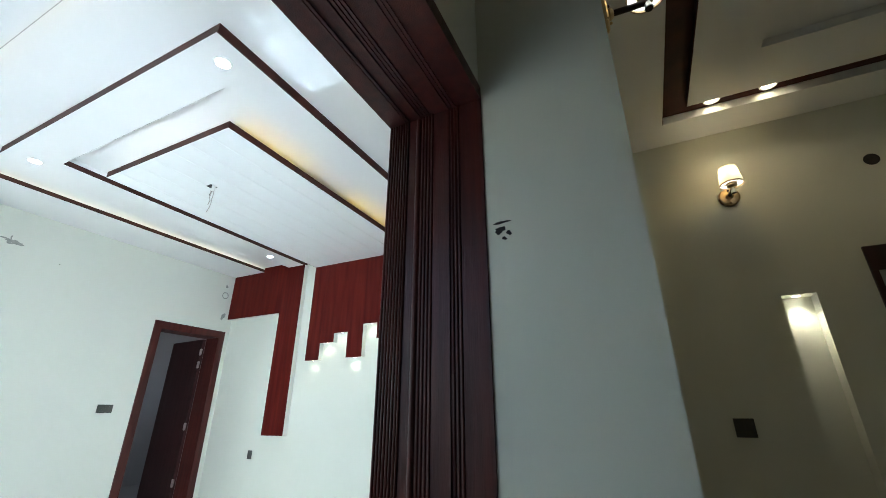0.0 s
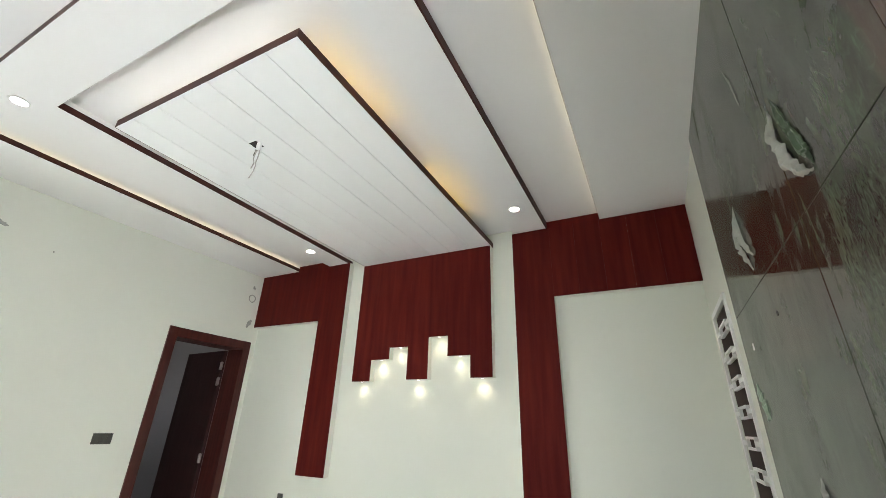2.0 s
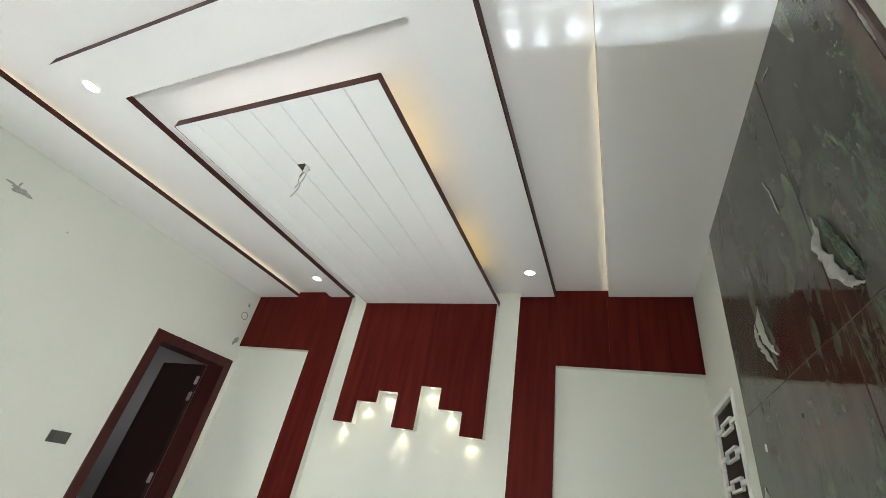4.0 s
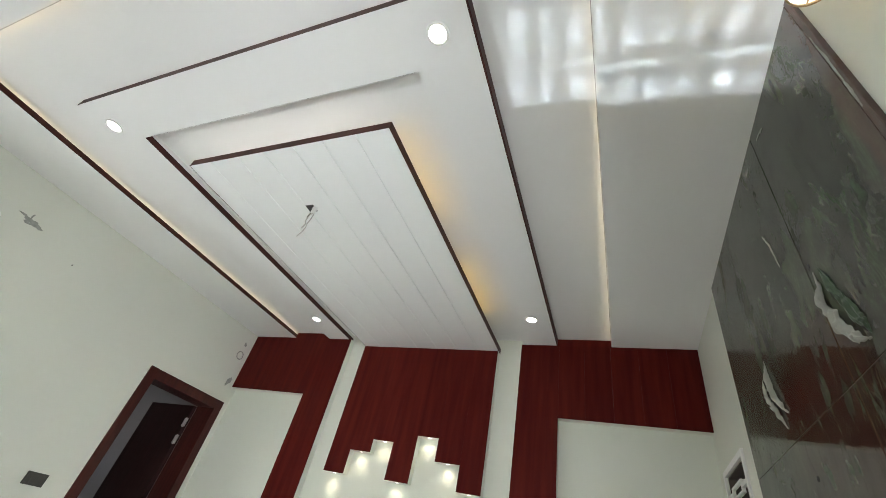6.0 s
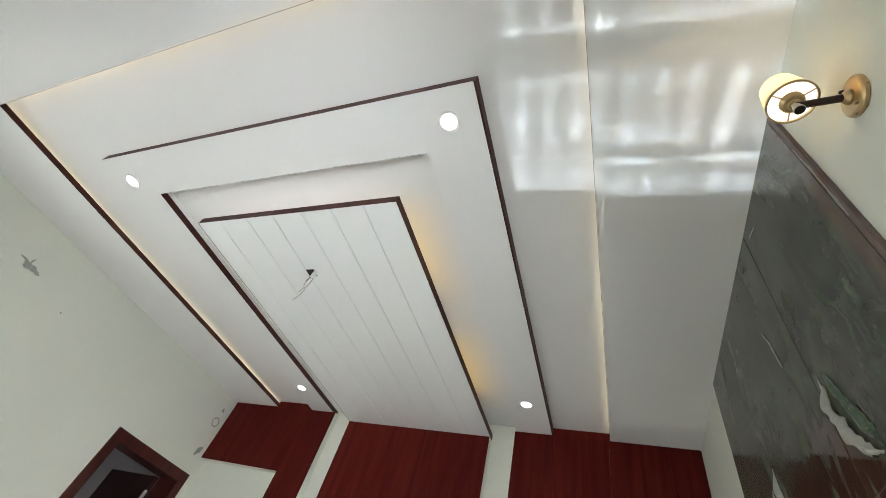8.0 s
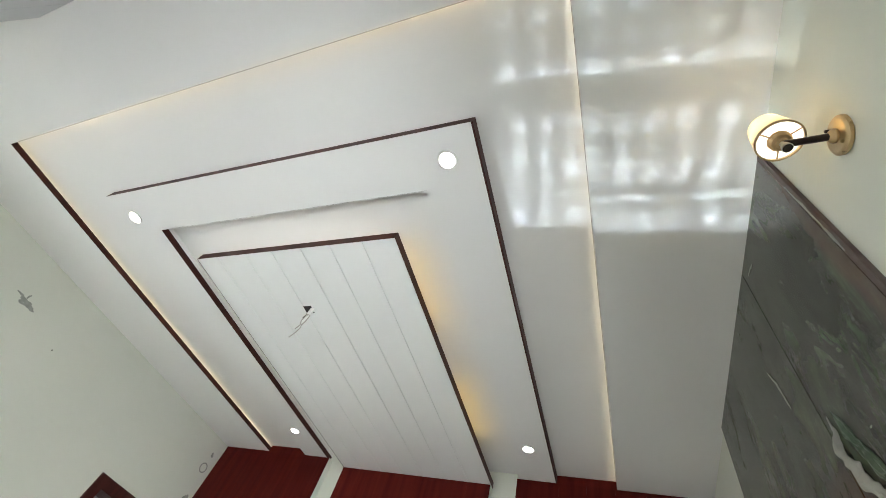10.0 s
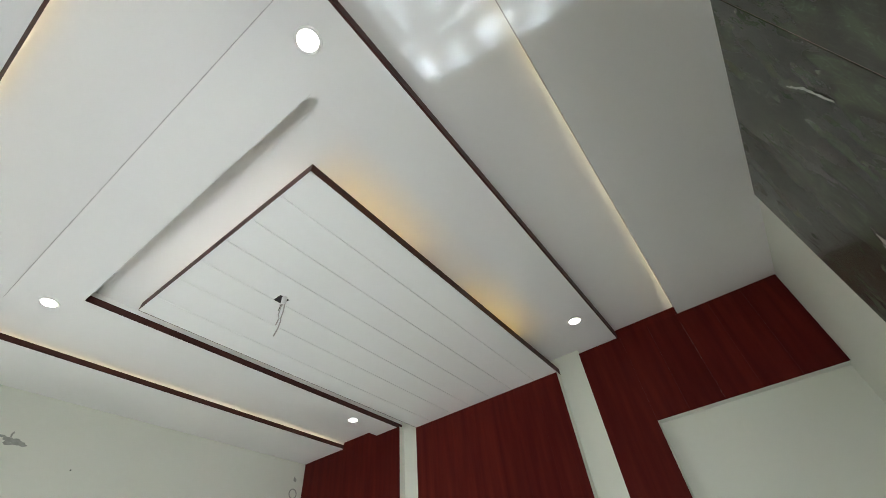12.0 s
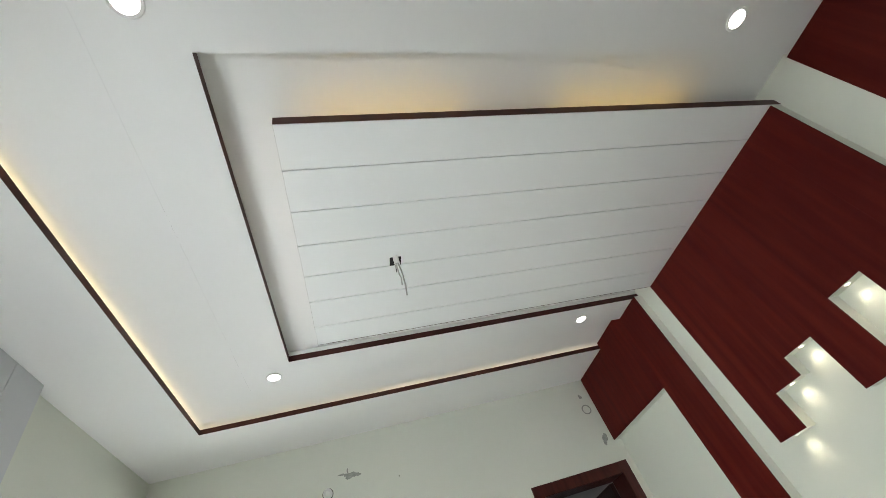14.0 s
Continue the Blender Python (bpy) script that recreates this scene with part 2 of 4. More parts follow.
    both.inputs[1].default_value = 0.12
    l.new(scratch.outputs["Color"], both.inputs[0])
    dusty = op("MULTIPLY", dr.outputs["Result"], op("SUBTRACT", 1.0, op("MULTIPLY", wiped, 0.9)))
    l.new(op("MAXIMUM", dusty, op("MULTIPLY", film, ramp_of(fleck.outputs["Fac"], 0.35, 0.65, 0.05, 0.09))), both.inputs[2])
    l.new(both.outputs["Value"], c.inputs[0])
    mottle = noise_node(7.5, 9, 1.8)
    dark = n.new("ShaderNodeMix")
    dark.data_type, dark.blend_type = "RGBA", "MULTIPLY"
    dark.inputs[0].default_value = 1.0
    shade = stops(mottle.outputs["Fac"], [(0.36, (0.35, 0.38, 0.36)), (0.50, (1.0, 1.0, 1.0)), (0.64, (1.9, 2.2, 1.8))])
    l.new(shade.outputs["Color"], dark.inputs[7])
    l.new(b.outputs[2], dark.inputs[6])
    # glue stain along the edge by the doorway; wiped strokes tinted as reflected red
    ys = op("ADD", xyz.outputs["Y"], op("MULTIPLY", smear.outputs["Fac"], 0.10))
    stain_and_reflection = op("MAXIMUM", ramp_of(ys, 2.475, 2.44), op("MULTIPLY", wiped, 1.0))
    brown = n.new("ShaderNodeMix")
    brown.data_type = "RGBA"
    brown.inputs[7].default_value = (0.082, 0.030, 0.024, 1)
    l.new(op("MULTIPLY", stain_and_reflection, 0.6), brown.inputs[0])
    l.new(dark.outputs[2], brown.inputs[6])
    l.new(brown.outputs[2], c.inputs[6])
    worn = n.new("ShaderNodeMix")
    worn.data_type = "RGBA"
    worn.inputs[7].default_value = (0.17, 0.235, 0.175, 1)
    l.new(op("MULTIPLY", nicks, 0.24), worn.inputs[0])
    l.new(c.outputs[2], worn.inputs[6])
    pitted = n.new("ShaderNodeMix")
    pitted.data_type = "RGBA"
    pitted.inputs[7].default_value = (0.012, 0.018, 0.013, 1)
    l.new(op("MULTIPLY", pits, 0.5), pitted.inputs[0])
    l.new(worn.outputs[2], pitted.inputs[6])
    l.new(pitted.outputs[2], p.inputs["Base Color"])
    l.new(op("MULTIPLY", op("SUBTRACT", 1.0, op("MAXIMUM", wiped, pits)), ramp_of(dust.outputs["Fac"], 0.35, 0.65, 0.07, 0.18)), p.inputs["Sheen Weight"])
    rr = n.new("ShaderNodeMapRange")
    rr.inputs["From Min"].default_value, rr.inputs["From Max"].default_value = 0.40, 0.60
    rr.inputs["To Min"].default_value, rr.inputs["To Max"].default_value = 0.12, 0.26
    l.new(dust.outputs["Fac"], rr.inputs["Value"])
    rough = op("MAXIMUM", rr.outputs["Result"], op("MULTIPLY", film, 0.20))
    rough = op("MAXIMUM", op("SUBTRACT", rough, op("MULTIPLY", wiped, 0.40)), 0.05)
    l.new(rough, p.inputs["Roughness"])
    p.inputs["IOR"].default_value = 1.6
    p.inputs["Sheen Roughness"].default_value = 0.45
    p.inputs["Sheen Tint"].default_value = (0.90, 0.92, 0.84, 1)
    l.new(ramp_of(edge.outputs["Fac"], 0.35, 0.65, 0.35, 0.60), p.inputs["Specular IOR Level"])
    bp = n.new("ShaderNodeBump")
    bp.inputs["Strength"].default_value, bp.inputs["Distance"].default_value = 0.3, 0.002
    l.new(op("ADD", vein.outputs["Fac"], op("MULTIPLY", edge.outputs["Fac"], 1.2)), bp.inputs["Height"])
    l.new(bp.outputs["Normal"], p.inputs["Normal"])
    return m


PAINT = material("wall_paint", (0.70, 0.718, 0.635), 0.62, second=(0.66, 0.678, 0.595), scale=1.3, amount=0.6, bump=0.12, bump_scale=160)
HALL_PAINT = material("hall_paint", (0.70, 0.70, 0.61), 0.6, second=(0.66, 0.66, 0.57), scale=1.3, amount=0.6, bump=0.12, bump_scale=160)
WHITE = material("ceiling_white", (0.83, 0.83, 0.82), 0.6, second=(0.78, 0.78, 0.77), scale=1.1, amount=0.5, bump=0.06, bump_scale=120)
PLANK_WHITE = material("panel_white", (0.90, 0.915, 0.91), 0.24, spec=0.7, second=(0.87, 0.885, 0.88), scale=0.9, amount=0.5, bump=0.03, bump_scale=60)
TRIM = material("brown_trim", (0.066, 0.019, 0.014), 0.5, spec=0.2, second=(0.030, 0.011, 0.010), scale=9, amount=0.8, bump=0.15, bump_scale=60)
RED = material("red_wood", (0.070, 0.0056, 0.0048), 0.5, spec=0.08, second=(0.118, 0.0140, 0.0090), scale=4, detail=9, amount=0.75, bump=0.25, bump_scale=34,
               stretch=(5, 5, 0.35), random_tint=0.07, rough_var=0.12)
MAHOGANY = material("mahogany", (0.072, 0.0165, 0.013), 0.36, spec=0.30, second=(0.036, 0.009, 0.008), scale=5, detail=9, amount=0.9, bump=0.3, bump_scale=40,
                    stretch=(6, 6, 0.4), rough_var=0.12)
DARK_LEAF = material("dark_door_wood", (0.040, 0.012, 0.012), 0.36, second=(0.020, 0.008, 0.008), scale=5, detail=9, amount=0.9, bump=0.25, bump_scale=40,
                     stretch=(6, 6, 0.4), rough_var=0.1)
FLOOR_TILE = material("floor_tile", (0.62, 0.59, 0.54), 0.16, second=(0.54, 0.51, 0.46), scale=2.5, detail=8, amount=0.8, random_tint=0.03)
FLOOR_TILE.node_tree.nodes["Principled BSDF"].inputs["IOR"].default_value = 2.4
GROUT = material("grout", (0.35, 0.33, 0.30), 0.8, bump=0.3, bump_scale=200)
MARBLE = marble_material()
ADHESIVE = material("brown_adhesive", (0.10, 0.036, 0.026), 0.6, second=(0.22, 0.17, 0.14), scale=14, amount=0.9, bump=0.9, bump_scale=50)
EDGE_STONE = material("stone_edge", (0.085, 0.042, 0.035), 0.5, second=(0.17, 0.15, 0.13), scale=26, detail=9, amount=0.55, bump=0.8, bump_scale=60, stretch=(1, 1, 0.25))
PAPER = material("torn_paper", (0.43, 0.43, 0.39), 0.7, second=(0.30, 0.31, 0.27), scale=12, amount=0.8, bump=0.6, bump_scale=50)
GREEN_FILM = material("green_film", (0.034, 0.062, 0.032), 0.3, second=(0.085, 0.135, 0.075), scale=18, amount=0.9, bump=0.6, bump_scale=40)
PALE_FILM = material("pale_green_film", (0.30, 0.40, 0.29), 0.35, second=(0.38, 0.44, 0.36), scale=14, amount=0.8, bump=0.5, bump_scale=40)
PLASTER = material("grey_plaster", (0.36, 0.37, 0.33), 0.85, second=(0.26, 0.27, 0.24), scale=25, amount=0.9, bump=0.8, bump_scale=90)
WARDROBE = material("grey_white_board", (0.60, 0.61, 0.63), 0.45, second=(0.55, 0.56, 0.58), scale=1.2, amount=0.6, bump=0.05, bump_scale=60)
GAP_SHADE = material("gap_shade_board", (0.16, 0.15, 0.14), 0.8, bump=0.2, bump_scale=90)
# flat black, also laid on surfaces for the shade inside holes
BLACK = material("flat_black", (0.012, 0.010, 0.009), 0.8)
SWITCH = material("dark_switch", (0.055, 0.055, 0.048), 0.3, second=(0.075, 0.072, 0.06), scale=30, amount=0.5)
BRASS = material("brass", (0.58, 0.43, 0.24), 0.30, metal=1.0, second=(0.46, 0.32, 0.16), scale=20, amount=0.6, rough_var=0.08)
DARK_METAL = material("dark_metal", (0.035, 0.022, 0.018), 0.35, metal=0.4)
STEEL = material("steel", (0.68, 0.68, 0.66), 0.28, metal=1.0, second=(0.5, 0.5, 0.48), scale=40, amount=0.5)
PVC = material("white_pvc", (0.80, 0.80, 0.78), 0.35, second=(0.72, 0.72, 0.70), scale=8, amount=0.6)
WIRE_WHITE = material("wire_white", (0.46, 0.45, 0.42), 0.45)
WIRE_BLACK = material("wire_black", (0.03, 0.03, 0.03), 0.45)
ALUMINIUM = material("white_aluminium", (0.80, 0.81, 0.82), 0.35, second=(0.74, 0.75, 0.76), scale=10, amount=0.5)
NICHE_BACK = material("niche_brown", (0.10, 0.075, 0.062), 0.35, second=(0.07, 0.05, 0.042), scale=6, amount=0.8)
GREY_ROOM = material("grey_room_paint", (0.50, 0.50, 0.50), 0.7, second=(0.46, 0.46, 0.46), scale=1.5, amount=0.5)
OUTSIDE = material("bare_ground", (0.15, 0.135, 0.11), 0.9, second=(0.10, 0.09, 0.075), scale=0.6, amount=0.8)

COVE_LED = glow("cove_led", (1.0, 0.78, 0.48), 2.2)
NEAR_COVE = glow("near_cove_led", (1.0, 0.80, 0.50), 7.0)
BRIGHT_COVE = glow("bright_cove_led", (1.0, 0.82, 0.50), 4.2)
PANEL_LED = glow("panel_led", (1.0, 0.65, 0.13), 5.0)
SOFT_LED = glow("soft_led", (1.0, 0.90, 0.76), 3.4)
DIM_LED = glow("dim_led", (1.0, 0.66, 0.22), 1.1)
DOWNLIGHT_LED = glow("downlight_led", (1.0, 0.97, 0.92), 9.0)
SPOT_LED = glow("spot_led", (1.0, 0.90, 0.70), 6.0)
HALL_LED = glow("hall_led", (1.0, 0.78, 0.45), 9.0)
BULB = glow("bulb", (1.0, 0.74, 0.38), 16.0)


def shade_material():
    m = bpy.data.materials.new("fabric_shade")
    m.use_nodes = True
    n, l = m.node_tree.nodes, m.node_tree.links
    out = n["Material Output"]
    p = n["Principled BSDF"]
    p.inputs["Base Color"].default_value = (0.86, 0.84, 0.76, 1)
    p.inputs["Roughness"].default_value = 0.8
    tr = n.new("ShaderNodeBsdfTranslucent")
    tr.inputs["Color"].default_value = (0.92, 0.88, 0.76, 1)
    mix = n.new("ShaderNodeMixShader")
    mix.inputs["Fac"].default_value = 0.55
    wave = n.new("ShaderNodeTexNoise")
    wave.inputs["Scale"].default_value = 300
    b = n.new("ShaderNodeBump")
    b.inputs["Strength"].default_value, b.inputs["Distance"].default_value = 0.2, 0.001
    l.new(wave.outputs["Fac"], b.inputs["Height"])
    l.new(b.outputs["Normal"], p.inputs["Normal"])
    l.new(p.outputs["BSDF"], mix.inputs[1])
    l.new(tr.outputs["BSDF"], mix.inputs[2])
    l.new(mix.outputs["Shader"], out.inputs["Surface"])
    return m


SHADE = shade_material()
DIFFUSER = glow("lamp_diffuser", (1.0, 0.95, 0.82), 0.85, base=(0.85, 0.84, 0.80))


def glass_material():
    m = bpy.data.materials.new("clear_glass")
    m.use_nodes = True
    p = m.node_tree.nodes["Principled BSDF"]
    p.inputs["Base Color"].default_value = (0.96, 0.98, 0.97, 1)
    p.inputs["Roughness"].default_value = 0.02
    p.inputs["Transmission Weight"].default_value = 1.0
    p.inputs["IOR"].default_value = 1.45
    return m


GLASS = glass_material()

# ---- mesh helpers ----


def bm_box(bm, x0, x1, y0, y1, z0, z1):
    vs = [bm.verts.new(v) for v in ((x0, y0, z0), (x1, y0, z0), (x1, y1, z0), (x0, y1, z0), (x0, y0, z1), (x1, y0, z1), (x1, y1, z1), (x0, y1, z1))]
    for f in ((0, 3, 2, 1), (4, 5, 6, 7), (0, 1, 5, 4), (1, 2, 6, 5), (2, 3, 7, 6), (3, 0, 4, 7)):
        bm.faces.new([vs[i] for i in f])
    return bm


def boxes(*dims, bevel=0.0):
    bm = bmesh.new()
    for d in dims:
        bm_box(bm, *d)
    if bevel:
        bmesh.ops.bevel(bm, geom=bm.edges[:], offset=bevel, segments=2, affect="EDGES", profile=0.6)
    return bm


def lathe(profile, steps=32, axis="z", at=(0, 0, 0), hollow=False):
    """A turned body from (radius, height) pairs; hollow: a closed ring."""
    bm = bmesh.new()
    rings = []
    for r, h in profile:
        ring = []
        for i in range(steps):
            a = 2 * math.pi * i / steps
            u, v = r * math.cos(a), r * math.sin(a)
            p = {"z": (u, v, h), "x": (h, u, v), "y": (u, h, v)}[axis]
            ring.append(bm.verts.new(Vector(p) + Vector(at)))
        rings.append(ring)
    for a, b in zip(rings, rings[1:] + ([rings[0]] if hollow else [])):
        for i in range(steps):
            bm.faces.new((a[i], a[(i + 1) % steps], b[(i + 1) % steps], b[i]))
    if not hollow:
        for ring in (rings[0], rings[-1]):
            bm.faces.new(ring)
    bmesh.ops.recalc_face_normals(bm, faces=bm.faces[:])
    return bm


def tube(points, radius, steps=8):
    """A round bar or wire along the points."""
    bm = bmesh.new()
    pts = [Vector(p) for p in points]
    rings = []
    for i, p in enumerate(pts):
        d = (pts[min(i + 1, len(pts) - 1)] - pts[max(i - 1, 0)]).normalized()
        side = d.cross(Vector((0.31, 0.87, 0.38))).normalized()
        up = side.cross(d)
        rings.append([bm.verts.new(p + radius * (math.cos(2 * math.pi * k / steps) * side + math.sin(2 * math.pi * k / steps) * up)) for k in range(steps)])
    for a, b in zip(rings, rings[1:]):
        for k in range(steps):
            bm.faces.new((a[k], a[(k + 1) % steps], b[(k + 1) % steps], b[k]))
    bm.faces.new(rings[0])
    bm.faces.new(rings[-1])
    bmesh.ops.recalc_face_normals(bm, faces=bm.faces[:])
    return bm


def part(name, bm, mat, parent=None, label="", smooth=False):
    """Links a bmesh as one mesh object, under a thing or a part where one is given."""
    me = bpy.data.meshes.new(name)
    bm.to_mesh(me)
    bm.free()
    me.materials.append(mat)
    if smooth:
        for f in me.polygons:
            f.use_smooth = True
        me.set_sharp_from_angle(angle=radians(35))
    ob = new(name, me)
    if parent:
        ob.parent = parent
    if label:
        ob["label"] = label
    return ob


def thing(name, label, category, group="", at=(0, 0, 0)):
    ob = new(name)
    ob.empty_display_size = 0.05
    ob.location = at
    return tagged(ob, label, category, group)


def structure(name, bm, mat, label, category):
    return tagged(part(name, bm, mat), label, category, kind="structure")


# ---- plan of the bedroom ----
LEFT, RIGHT, NEAR, FAR = -4.95, 0.015, 0.92, 5.17
# the left wall is turned to fit the camera's view; x = 0 on its face
LW = pose(-4.866, 5.14, 0, 0, 0, -0.6) @ pose(0, -5.14, 0)
SOFFIT, UPPER, SLAB = 3.07, 3.135, 3.30
HALL_X = 0.338          # hall side of the wall with the doorway
DOOR_Y0, DOOR_Y1, DOOR_Z = 0.93, 2.07, 2.11
WIN = (1.10, 2.385, 0.90, 2.115)

FLOOR = structure("floor", boxes((LEFT - 0.3, 4.2, -1.7, 5.4, -0.2, -0.012)), GROUT, "grey grout bed under polished floor tiles", "floor")

# left wall: window, then the bathroom door
OD0, OD1, ODZ = 4.182, 5.008, 2.127
w = structure("wall_left", boxes(
    (-0.25, 0, -0.9, WIN[0], 0, SLAB), (-0.25, 0, WIN[0], WIN[1], 0, WIN[2]), (-0.25, 0, WIN[0], WIN[1], WIN[3], SLAB),
    (-0.25, 0, WIN[1], OD0, 0, SLAB), (-0.25, 0, OD0, OD1, ODZ, SLAB), (-0.25, 0, OD1, FAR + 0.2, 0, SLAB)),
    PAINT, "off-white painted wall with plaster patches", "wall")
w.matrix_world = LW
structure("wall_feature", boxes((-5.0, HALL_X, FAR, FAR + 0.2, 0, SLAB)), PAINT, "off-white feature wall behind red wooden panels", "wall")
# right wall with the doorway and the tall niche beside the stone
NI = (4.44, 4.98, 0.30, 2.08)
structure("wall_right", boxes(
    (RIGHT, HALL_X, -0.9, DOOR_Y0, 0, SLAB), (RIGHT, HALL_X, DOOR_Y0, DOOR_Y1, DOOR_Z, SLAB), (RIGHT, HALL_X, DOOR_Y1, NI[0], 0, SLAB),
    (RIGHT, HALL_X, NI[0], NI[1], 0, NI[2]), (RIGHT, HALL_X, NI[0], NI[1], NI[3], SLAB), (RIGHT, HALL_X, NI[1], FAR, 0, SLAB),
    (RIGHT + 0.13, HALL_X, NI[0], NI[1], NI[2], NI[3])),
    PAINT, "off-white painted wall with doorway", "wall")
# opening added for the near fill lamp
AW = (-1.30, -0.05, 0.75, 2.15)
structure("wall_near", boxes((LEFT, AW[0], NEAR - 0.2, NEAR, 0, SLAB), (AW[1], RIGHT, NEAR - 0.2, NEAR, 0, SLAB),
                             (AW[0], AW[1], NEAR - 0.2, NEAR, 0, AW[2]), (AW[0], AW[1], NEAR - 0.2, NEAR, AW[3], SLAB)), PAINT, "off-white wall closing the room, with an added opening for light", "wall")

# unseen slab, added to block sun that would bounce in
structure("sun_block_slab", boxes((LEFT - 0.3, RIGHT, -1.7, NEAR - 0.2, SLAB, SLAB + 0.12)), WHITE, "unseen slab added to keep the sun off the near opening", "ceiling")

# ---- ceiling of the bedroom ----
COVE_L, COVE_R, COVE_N = -4.243, -0.655, 1.492
TR_L, TR_R, TR_N = -3.752, -1.135, 1.962
IN_L, IN_R, IN_N = -3.470, -1.450, 2.268
PA_L, PA_R, PA_N = -3.222, -1.690, 2.488
PANEL_Z = 2.993
LIP = 0.04
RECESS = 3.148
structure("ceiling", boxes((LEFT, IN_L, NEAR, FAR, UPPER, SLAB), (IN_R, RIGHT, NEAR, FAR, UPPER, SLAB), (IN_L, IN_R, NEAR, IN_N, UPPER, SLAB), (IN_L, IN_R, IN_N, FAR, RECESS, SLAB)), WHITE, "white painted upper ceiling", "ceiling")
structure("ceiling_border", boxes(
    (LEFT, COVE_L, NEAR, FAR, SOFFIT, SOFFIT + LIP), (COVE_R, RIGHT, NEAR, FAR, SOFFIT, SOFFIT + LIP), (COVE_L, COVE_R, NEAR, COVE_N, SOFFIT, SOFFIT + LIP),
    (LEFT, COVE_L - 0.10, NEAR, FAR, SOFFIT + LIP, UPPER), (COVE_R + 0.10, RIGHT, NEAR, FAR, SOFFIT + LIP, UPPER),
    (COVE_L - 0.10, COVE_R + 0.10, NEAR, COVE_N - 0.10, SOFFIT + LIP, UPPER)), WHITE, "white dropped ceiling border with hidden cove light", "ceiling")
structure("ceiling_tray", boxes(
    (TR_L, IN_L, TR_N, FAR, SOFFIT, UPPER), (IN_R, TR_R, TR_N, FAR, SOFFIT, UPPER), (IN_L, IN_R, TR_N, IN_N, SOFFIT, UPPER)), WHITE,
    "white dropped ceiling ring with brown edges", "ceiling")
# hanging planked panel: seven boards with narrow grooves
seams = [PA_L, -3.030, -2.787, -2.572, -2.345, -2.130, -1.905, PA_R]
bm = bmesh.new()
for a, b in zip(seams, seams[1:]):
    bm_box(bm, a + 0.0026, b - 0.0026, PA_N, FAR, PANEL_Z, PANEL_Z + 0.020)
structure("ceiling_panel", bm, PLANK_WHITE, "white planked ceiling panel hanging in the recess", "ceiling")
# backing coloured dark to deepen the shade between the planks
structure("ceiling_backing", boxes((PA_L, PA_R, PA_N, FAR, PANEL_Z + 0.020, PANEL_Z + 0.036)), GAP_SHADE, "backing board coloured dark for the shade in the ceiling panel's gaps", "ceiling")
structure("ceiling_hanger", boxes((PA_L + 0.25, PA_R - 0.25, PA_N + 0.25, FAR, PANEL_Z + 0.036, RECESS)), WHITE, "white core above the hanging ceiling panel", "ceiling")
T = 0.0004
structure("trim_border", boxes(
    (COVE_L, COVE_L + T, COVE_N, FAR, SOFFIT - 0.0005, SOFFIT + LIP), (COVE_R - 0.0016, COVE_R, COVE_N, FAR, SOFFIT - 0.0015, SOFFIT + LIP),
    (COVE_L, COVE_R - 0.0016, COVE_N, COVE_N + 0.0016, SOFFIT - 0.0015, SOFFIT + LIP)), TRIM, "dark brown edging of the ceiling border", "trim")
structure("trim_tray", boxes(
    (TR_L - T, TR_L, TR_N - T, FAR, SOFFIT + 0.0005, UPPER), (TR_R, TR_R + 0.010, TR_N - T, FAR, SOFFIT - 0.001, UPPER),
    (TR_L, TR_R, TR_N - T, TR_N, SOFFIT + 0.0005, UPPER), (IN_L, IN_L + T, IN_N, FAR, SOFFIT - 0.0005, SOFFIT + 0.045),
    (IN_L, IN_R, IN_N, IN_N + T, SOFFIT - 0.0005, SOFFIT + 0.058)), TRIM, "dark brown edging of the ceiling ring", "trim")
structure("trim_panel", boxes(
    (PA_R, PA_R + T, PA_N - T, FAR, PANEL_Z - 0.001, PANEL_Z + 0.056), (PA_L, PA_R, PA_N - T, PA_N, PANEL_Z - 0.001, PANEL_Z + 0.056),
    (PA_L - T, PA_L, PA_N - T, FAR, PANEL_Z - 0.001, PANEL_Z + 0.056)), TRIM, "dark brown edging of the hanging ceiling panel", "trim")


def led_strip(label, *dims, mat=COVE_LED):
    t = thing("led_strip", label, "light strip", "cove light strips")
    part("strip", boxes(*dims), mat, t)
    return t


ZL = SOFFIT + LIP
led_strip("warm light strip lying in the ceiling cove", (COVE_L - 0.085, COVE_L - 0.075, COVE_N, FAR - 0.05, ZL, ZL + 0.006))
led_strip("warm light strip lying in the ceiling cove", (COVE_R + 0.052, COVE_R + 0.060, COVE_N, FAR - 0.05, ZL, ZL + 0.006), mat=BRIGHT_COVE)
led_strip("warm light strip lying in the ceiling cove", (COVE_L, COVE_R, COVE_N - 0.066, COVE_N - 0.057, ZL, ZL + 0.006), mat=NEAR_COVE)
ZP = PANEL_Z + 0.036
led_strip("warm yellow light strip on top of the hanging panel", (PA_R - 0.045, PA_R - 0.035, 2.60, 3.30, ZP, ZP + 0.006), mat=PANEL_LED)
led_strip("dim light strip on top of the hanging panel", (PA_R - 0.045, PA_R - 0.035, 3.30, 3.85, ZP, ZP + 0.006), mat=DIM_LED)
led_strip("warm yellow light strip on top of the hanging panel", (PA_R - 0.045, PA_R - 0.035, 3.85, 4.62, ZP, ZP + 0.006), mat=PANEL_LED)
led_strip("warm yellow light strip on top of the hanging panel", (PA_L + 0.1, PA_R - 0.1, PA_N + 0.035, PA_N + 0.045, ZP, ZP + 0.006), mat=SOFT_LED)
